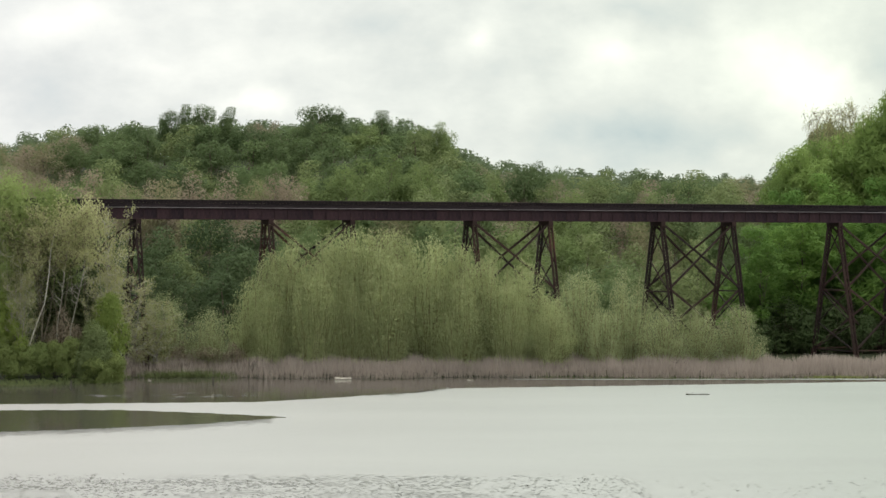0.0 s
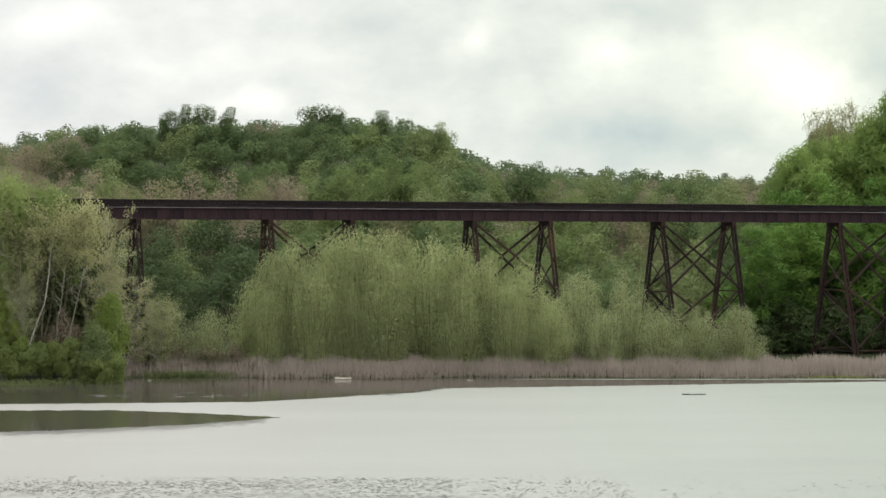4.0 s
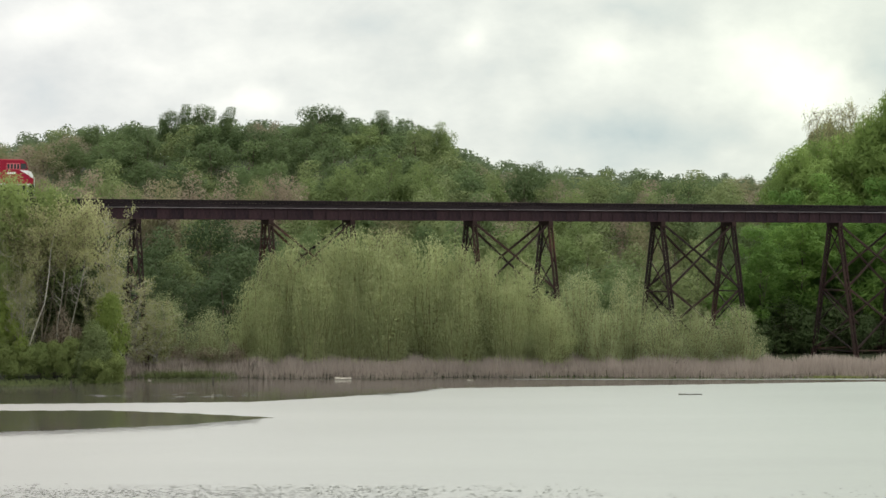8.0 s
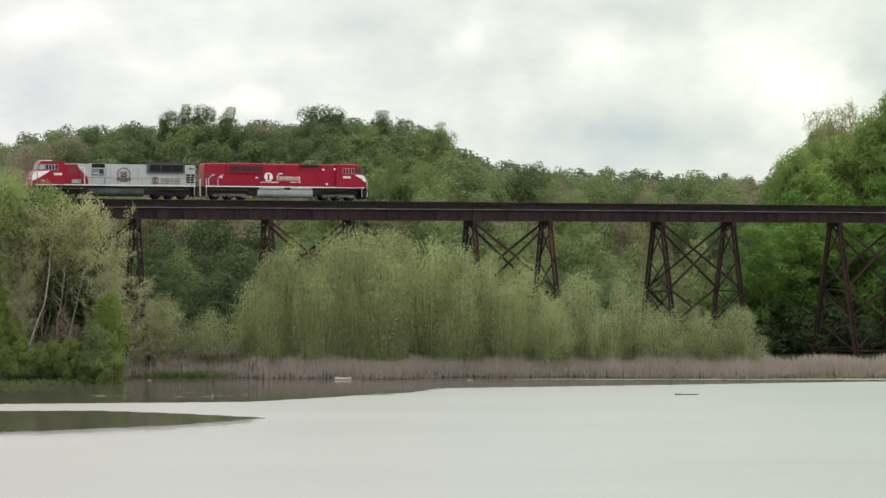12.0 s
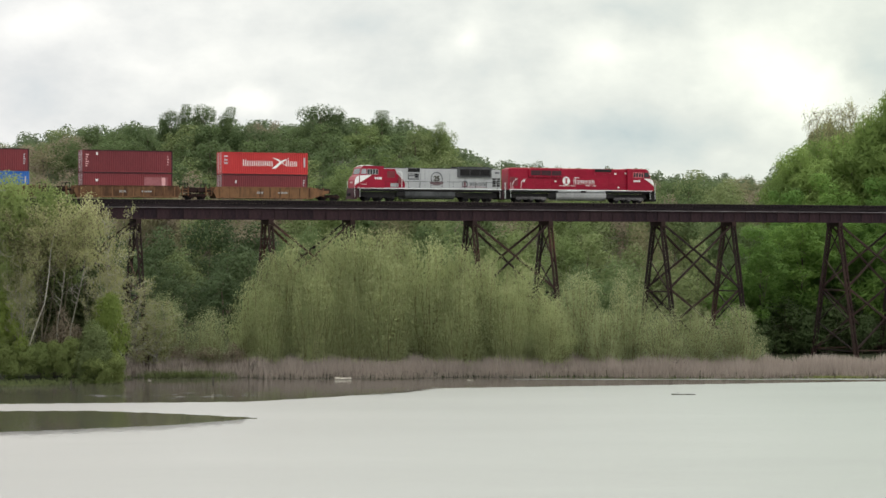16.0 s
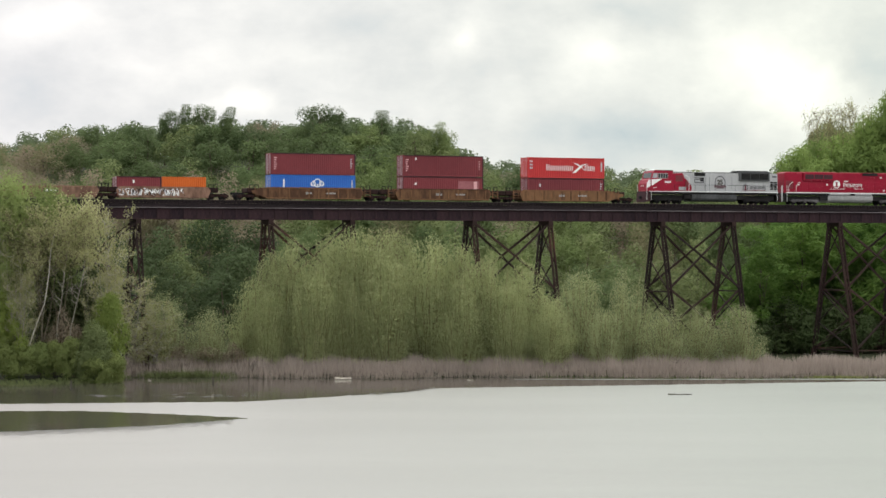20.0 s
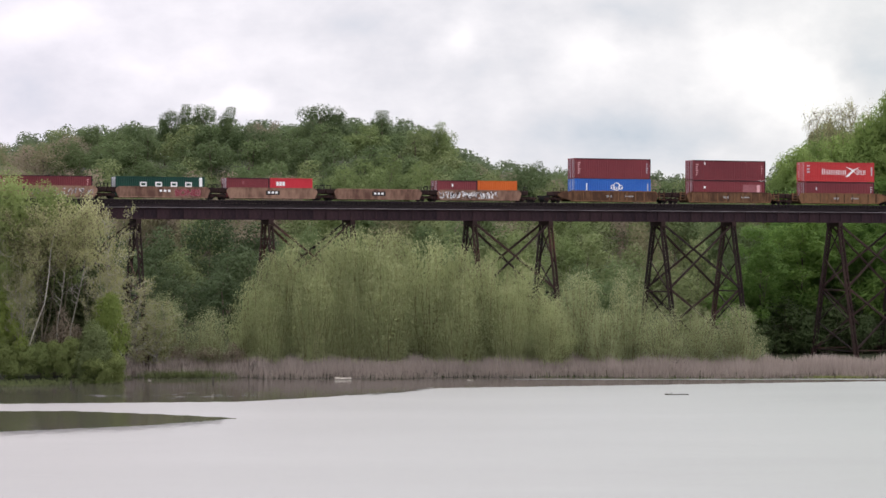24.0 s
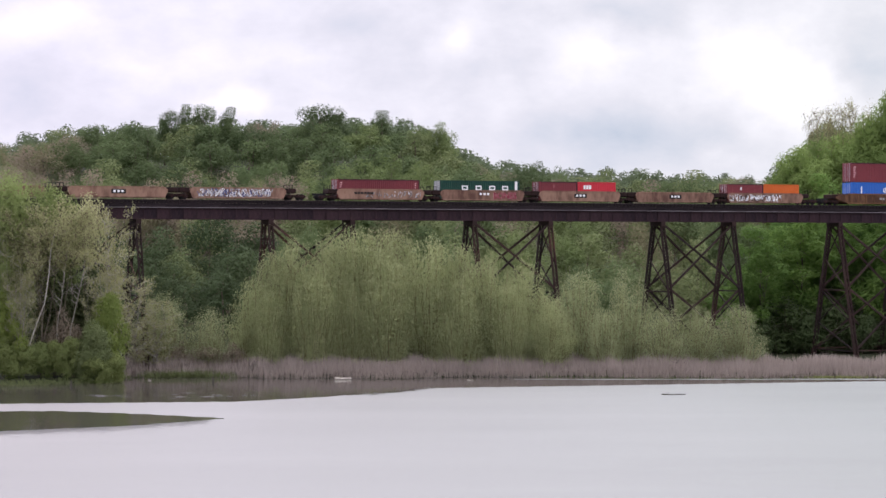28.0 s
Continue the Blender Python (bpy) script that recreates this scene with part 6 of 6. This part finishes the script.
LEADERS = ((19.15, "rusty ochre well car with ribbed sides carrying stacked containers"), (0.15, "rusty ochre well car with ribbed sides carrying stacked containers"), (-19.1, "rusty ochre well car with ribbed sides carrying stacked containers"))
for i, (s, text) in enumerate(LEADERS):
    ob = on_track(well_car(19.05, 13.7, M["ochre"], text, 1.40, True, True, i == 2, front=2.3 if i == 0 else 0.4, rear=2.0 if i == 2 else 0.4), s)
    bars(ob, -1.2, -0.3, 0.85, 1.15, 4, M["silver"], -1.53)
    bars(ob, 1.8, 3.2, 0.9, 1.1, 5, M["silver"], -1.53)
FIVE = [(-40.2, "loaded"), (-55.45, "empty"), (-70.85, "loaded"), (-86.1, "loaded"), (-101.45, "loaded")]
for i, (s, state) in enumerate(FIVE):
    ob = on_track(well_car(15.35, 12.2, M["tan_car"], "faded tan well car, empty" if state == "empty" else "faded tan well car carrying containers low in its well", 1.30, False, True, i == 4), s)
    if i in (1, 2):
        part("dark_panel", boxes((-0.95, 1.05, -1.475, -1.462, 0.72, 1.3)), M["black"], ob)
        bars(ob, -0.75, 0.85, 0.9, 1.18, 3, M["paint_white"], -1.476, 0.4)
    if i == 0:
        scrawl(ob, -6.1, 2.8, 0.5, 1.4, (M["paint_grey"], M["black"], M["paint_white"]), 3)
    if i == 3:
        bars(ob, -0.6, 1.1, 0.98, 1.28, 3, M["paint_white"], -1.476, 0.4)
        curve = bpy.data.curves.new("graffiti", "FONT")
        curve.body, curve.size, curve.extrude, curve.align_x, curve.offset = "BONES", 1.15, 0.008, "CENTER", 0.05
        for dx, dz, mat, yy in ((0, 0, M["paint_pink"], -1.475), (0.05, 0.05, M["paint_red"], -1.49)):
            c2 = curve.copy()
            c2.offset = 0.05 if yy == -1.475 else 0.035
            g = new("graffiti", c2)
            g.data.materials.append(mat)
            g.parent = ob
            g.matrix_basis = Matrix.Translation((3.4, yy, 0.52)) @ pose(0, 0, 0, 90, 0, 0)
    if i == 4:
        scrawl(ob, -2.2, 6.0, 0.5, 1.3, (M["silver"], M["bogie"]), 9, rate=2.5)
        scrawl(ob, 1.8, 5.6, 0.6, 1.35, (M["paint_grey"],), 10, rate=3)
        bars(ob, -4.0, -1.2, 0.95, 1.25, 6, M["black"], -1.53, 0.2)
for i, s in enumerate((-122.0, -138.6, -155.0)):
    ob = on_track(well_car(16.6, 12.8, M["tan_car"], "faded tan well car, empty, sprayed with graffiti" if i == 0 else "faded tan well car, empty", 1.30, False, True, i == 2), s)
    if i == 0:
        scrawl(ob, -5.5, 4.6, 0.45, 1.45, (M["paint_white"], M["silver"], M["paint_blue"], M["paint_grey"]), 17)
    if i == 1:
        part("dark_panel", boxes((-0.95, 1.05, -1.475, -1.462, 0.72, 1.3)), M["black"], ob)
        bars(ob, -0.75, 0.85, 0.9, 1.18, 3, M["paint_white"], -1.476, 0.4)


def corrugated(length, height, ribs):
    """A folded steel side wall, its face at y = 0, ribs standing inwards."""
    bm = bmesh.new()
    step = length / ribs
    prof = []
    for i in range(ribs):
        x = i * step
        prof += [(x, 0.0), (x + step * 0.35, 0.0), (x + step * 0.5, 0.045), (x + step * 0.85, 0.045)]
    prof.append((length, 0.0))
    lo = [bm.verts.new((x - length / 2, y, 0)) for x, y in prof]
    hi = [bm.verts.new((x - length / 2, y, height)) for x, y in prof]
    for i in range(len(prof) - 1):
        bm.faces.new((lo[i], lo[i + 1], hi[i + 1], hi[i]))
    return bm


CONTAINER_MESH = {}


def container(mat, label, s, z, length=12.19, height=2.896, doors=None):
    """A steel shipping container: frame of posts and rails, folded walls, roof, door end with bars."""
    ob = thing("shipping_container", pose(0, 0, 0), label, "container", "containers of the train")
    l, h, w = length / 2, height, 1.219
    doors = doors or mat
    edge = M["dark_edge"] if mat == M["maroon"] else mat
    for sg in (-1, 1):
        part("side_wall", corrugated(length - 0.3, h - 0.28, int(length * 3.4)), mat, ob, at=pose(0, sg * (w - 0.03), 0.16, 0, 0, 0 if sg < 0 else 180))
        part("bottom_rail", boxes((-l + 0.15, l - 0.15, sg * w - 0.05 * (sg > 0) - 0.0, sg * w + 0.05 * (sg < 0), 0.02, 0.17)), mat, ob)
        part("top_rail", boxes((-l + 0.15, l - 0.15, sg * w - 0.05 * (sg > 0), sg * w + 0.05 * (sg < 0), h - 0.13, h - 0.01)), edge, ob)
        for e in (-1, 1):
            part("corner_post", boxes((min(e * l, e * (l - 0.16)), max(e * l, e * (l - 0.16)), min(sg * w, sg * (w - 0.16)), max(sg * w, sg * (w - 0.16)), 0, h), bevel=0.01), edge if e > 0 else mat, ob)
    part("roof", boxes((-l + 0.1, l - 0.1, -w + 0.05, w - 0.05, h - 0.06, h - 0.02)), mat, ob)
    part("floor", boxes((-l + 0.1, l - 0.1, -w + 0.05, w - 0.05, 0.05, 0.15)), mat, ob)
    part("front_wall", boxes((l - 0.1, l - 0.05, -w + 0.16, w - 0.16, 0.1, h - 0.08)), mat, ob)
    for y in (-w + 0.16, 0.01):
        d = part("door", boxes((-l + 0.03, -l + 0.08, y, y + w - 0.17, 0.1, h - 0.08), bevel=0.01), doors, ob)
        for o in (0.3, 0.75):
            part("lock_bar", rod(bmesh.new(), (-l + 0.0, y + o, 0.1), (-l + 0.0, y + o, h - 0.1), 0.025, n=6), M["paint_grey"], d)
    on_track(ob, s, z)
    return ob


WELL, DEEP_WELL = 0.42, 0.56
LOW_H, HIGH = 2.591, 2.93
STACK = DEEP_WELL + HIGH + 0.03
side_y = -1.222
# first pair
c = container(M["maroon"], "maroon steel container in a well car, under a scarlet one", 19.25, DEEP_WELL, 12.19, HIGH)
bars(c, -4.3, -4.0, 1.7, 2.1, 1, M["paint_grey"], side_y)
specks(c, 5.4, 5.7, 1.4, 2.4, 3, M["paint_grey"])
c = container(M["scarlet"], "scarlet steel container with white lettering, stacked on a maroon one", 19.25, STACK, height=HIGH)
strokes(c, -3.2, 1.15, 1.08, 1.78, 7, M["paint_white"], side_y, 1.25)
strokes(c, 2.9, 4.6, 1.08, 1.78, 3, M["paint_white"], side_y, 1.25)
part("emblem", prism([(0.9, 0.75), (1.5, 0.8), (2.6, 1.75), (3.4, 2.2), (2.4, 1.9), (1.9, 1.55)], side_y - 0.012, side_y), M["paint_white"], c, "white swooping emblem")
part("emblem", prism([(1.0, 2.25), (2.0, 1.75), (3.0, 1.15), (2.6, 1.5), (1.9, 2.05)], side_y - 0.018, side_y - 0.006), M["paint_white"], c)
bars(c, 5.45, 5.75, 1.0, 2.3, 1, M["paint_grey"], side_y)
bars(c, -5.8, -5.3, 1.3, 1.55, 2, M["paint_grey"], side_y)
bars(c, -5.8, -5.3, 1.75, 2.0, 2, M["paint_grey"], side_y)
bars(c, -5.8, -5.3, 2.25, 2.45, 2, M["paint_grey"], side_y)
# second pair
c = container(M["maroon"], "maroon steel container with a pale scuffed patch, below another", 0.2, DEEP_WELL, 12.19, HIGH, M["dark_maroon"])
part("scuffed_patch", boxes((2.2, 5.4, side_y - 0.01, side_y - 0.004, 1.25, 2.35)), M["faded"], c, "pale scuffed patch of paint")
part("scuffed_patch", boxes((4.6, 5.1, side_y - 0.02, side_y - 0.011, 1.25, 2.3)), M["paint_pink"], c)
bars(c, -4.4, -4.0, 1.75, 2.05, 1, M["paint_white"], side_y)
c = container(M["maroon"], "maroon steel container stacked on another maroon one", 0.2, STACK, height=HIGH, doors=M["dark_maroon"])
bars(c, -4.3, -4.05, 2.25, 2.6, 1, M["paint_white"], side_y)
specks(c, -5.7, -5.25, 0.7, 2.5, 6, M["paint_pink"])
specks(c, 5.35, 5.6, 1.0, 2.4, 4, M["paint_pink"])
# third pair
c = container(M["blue"], "bright blue steel container with white emblem low in well car", -19.05, DEEP_WELL, 12.19, HIGH)
bm = disc(bmesh.new(), 0.55, 1.85, 0.58, side_y - 0.012, inner=0.46)
disc(bm, -0.05, 1.75, 0.36, side_y - 0.014, inner=0.26)
disc(bm, 1.15, 1.75, 0.36, side_y - 0.014, inner=0.26)
part("emblem", bm, M["paint_white"], c, "white looped emblem")
bars(c, -0.5, 1.6, 1.5, 1.72, 5, M["paint_white"], side_y - 0.016, 0.45)
bars(c, -4.4, -4.15, 1.2, 2.3, 1, M["paint_white"], side_y)
bars(c, 5.5, 5.7, 1.2, 2.3, 1, M["paint_grey"], side_y)
c = container(M["maroon"], "dark maroon steel container stacked on a blue one", -19.05, STACK, height=HIGH, doors=M["dark_maroon"])
specks(c, 5.35, 5.65, 0.9, 2.4, 5, M["paint_grey"])
specks(c, -5.7, -5.25, 0.7, 2.5, 6, M["paint_pink"])
# single layer
c = container(M["maroon"], "short maroon steel container low in a well car", -43.5, WELL, 6.06, LOW_H)
bars(c, -0.9, -0.6, 1.7, 2.1, 1, M["paint_white"], side_y)
container(M["orange"], "short bright orange steel container low in a well car", -37.35, WELL, 6.06, LOW_H)
c = container(M["maroon"], "short maroon steel container low in a well car", -74.2, WELL, 6.06, LOW_H)
bars(c, -0.9, -0.5, 1.75, 2.15, 1, M["faded"], side_y)
c = container(M["crimson"], "short crimson container with a white mark in a well car", -68.05, WELL, 6.06, LOW_H)
bars(c, -2.2, -0.9, 1.55, 2.1, 3, M["paint_white"], side_y, 0.2)
# pale door colour stands for light falling on the container's end
c = container(M["green_box"], "dark green steel container with wide-spaced white lettering", -86.4, WELL, 12.19, LOW_H, M["grey_white"])
for x in (-2.8, -0.7, 1.4, 3.4):
    part("marking", ring(x, x + 0.9, 1.26, 1.88, 0.16, side_y), M["paint_white"], c)
bars(c, 5.35, 5.75, 1.3, 2.5, 1, M["paint_white"], side_y, 0.0)
c = container(M["maroon"], "maroon steel container low in a well car", -101.7, WELL, 12.19, LOW_H)
specks(c, 5.35, 5.6, 1.4, 2.3, 3, M["paint_pink"])
specks(c, -5.7, -5.35, 1.4, 2.3, 3, M["paint_pink"])


# ---- what moves ----
def motions():
    for ob, s, z, back in TRAIN:
        walk(ob, [(t, VIADUCT @ pose(s + run(t), 1.5, RAIL_Z + z, 0, 0, 180 if back else 0)) for t in range(0, 29, 1)])
    for ob, x, r, back in WHEELS:
        rows = []
        for i in range(0, 841):
            t = min(i / 30, SECONDS)
            turn = math.degrees(run(t) / r) * (-1 if back else 1)
            rows.append((t, pose(x, 0, r, 0, turn % 360, 0)))
        walk(ob, rows)
    walk(clouds, [(0.0, pose(0, 4500, EYE_Z)), (SECONDS, pose(-42, 4500, EYE_Z))])
    walk(tongue, [(0.0, pose(0, 0, 0)), (12.0, pose(-1.9, -1.0, 0)), (20.0, pose(-3.6, -1.4, 0)), (SECONDS, pose(-5.9, -1.6, 0))])
    walk(edge_ripples, [(0.0, pose(0, 0, 0)), (12.0, pose(-1.9, -1.0, 0)), (20.0, pose(-3.6, -1.4, 0)), (SECONDS, pose(-5.9, -1.6, 0))])
    walk(tip_ripples, [(0.0, pose(0, 0, 0)), (12.0, pose(-1.0, 0.2, 0)), (SECONDS, pose(-2.2, 0.5, 0))])
    walk(ruffled, [(0.0, pose(0, 0, 0)), (12.0, pose(-1.0, 0.2, 0)), (SECONDS, pose(-2.2, 0.5, 0))])
    walk(ripples, [(0.0, pose(0, 0, 0)), (3.0, pose(-1, -1, 0)), (8.0, pose(-3, -7, 0)), (13.0, pose(-6, -22, 0)), (SECONDS, pose(-12, -38, 0))])
    walk(drift_stick, [(t, pose(28.8 - 0.108 * t + 0.0004 * t * t, 255.5, 0.05, 0, 0, 2)) for t in (0, 7, 14, 21, 28)])


motions()
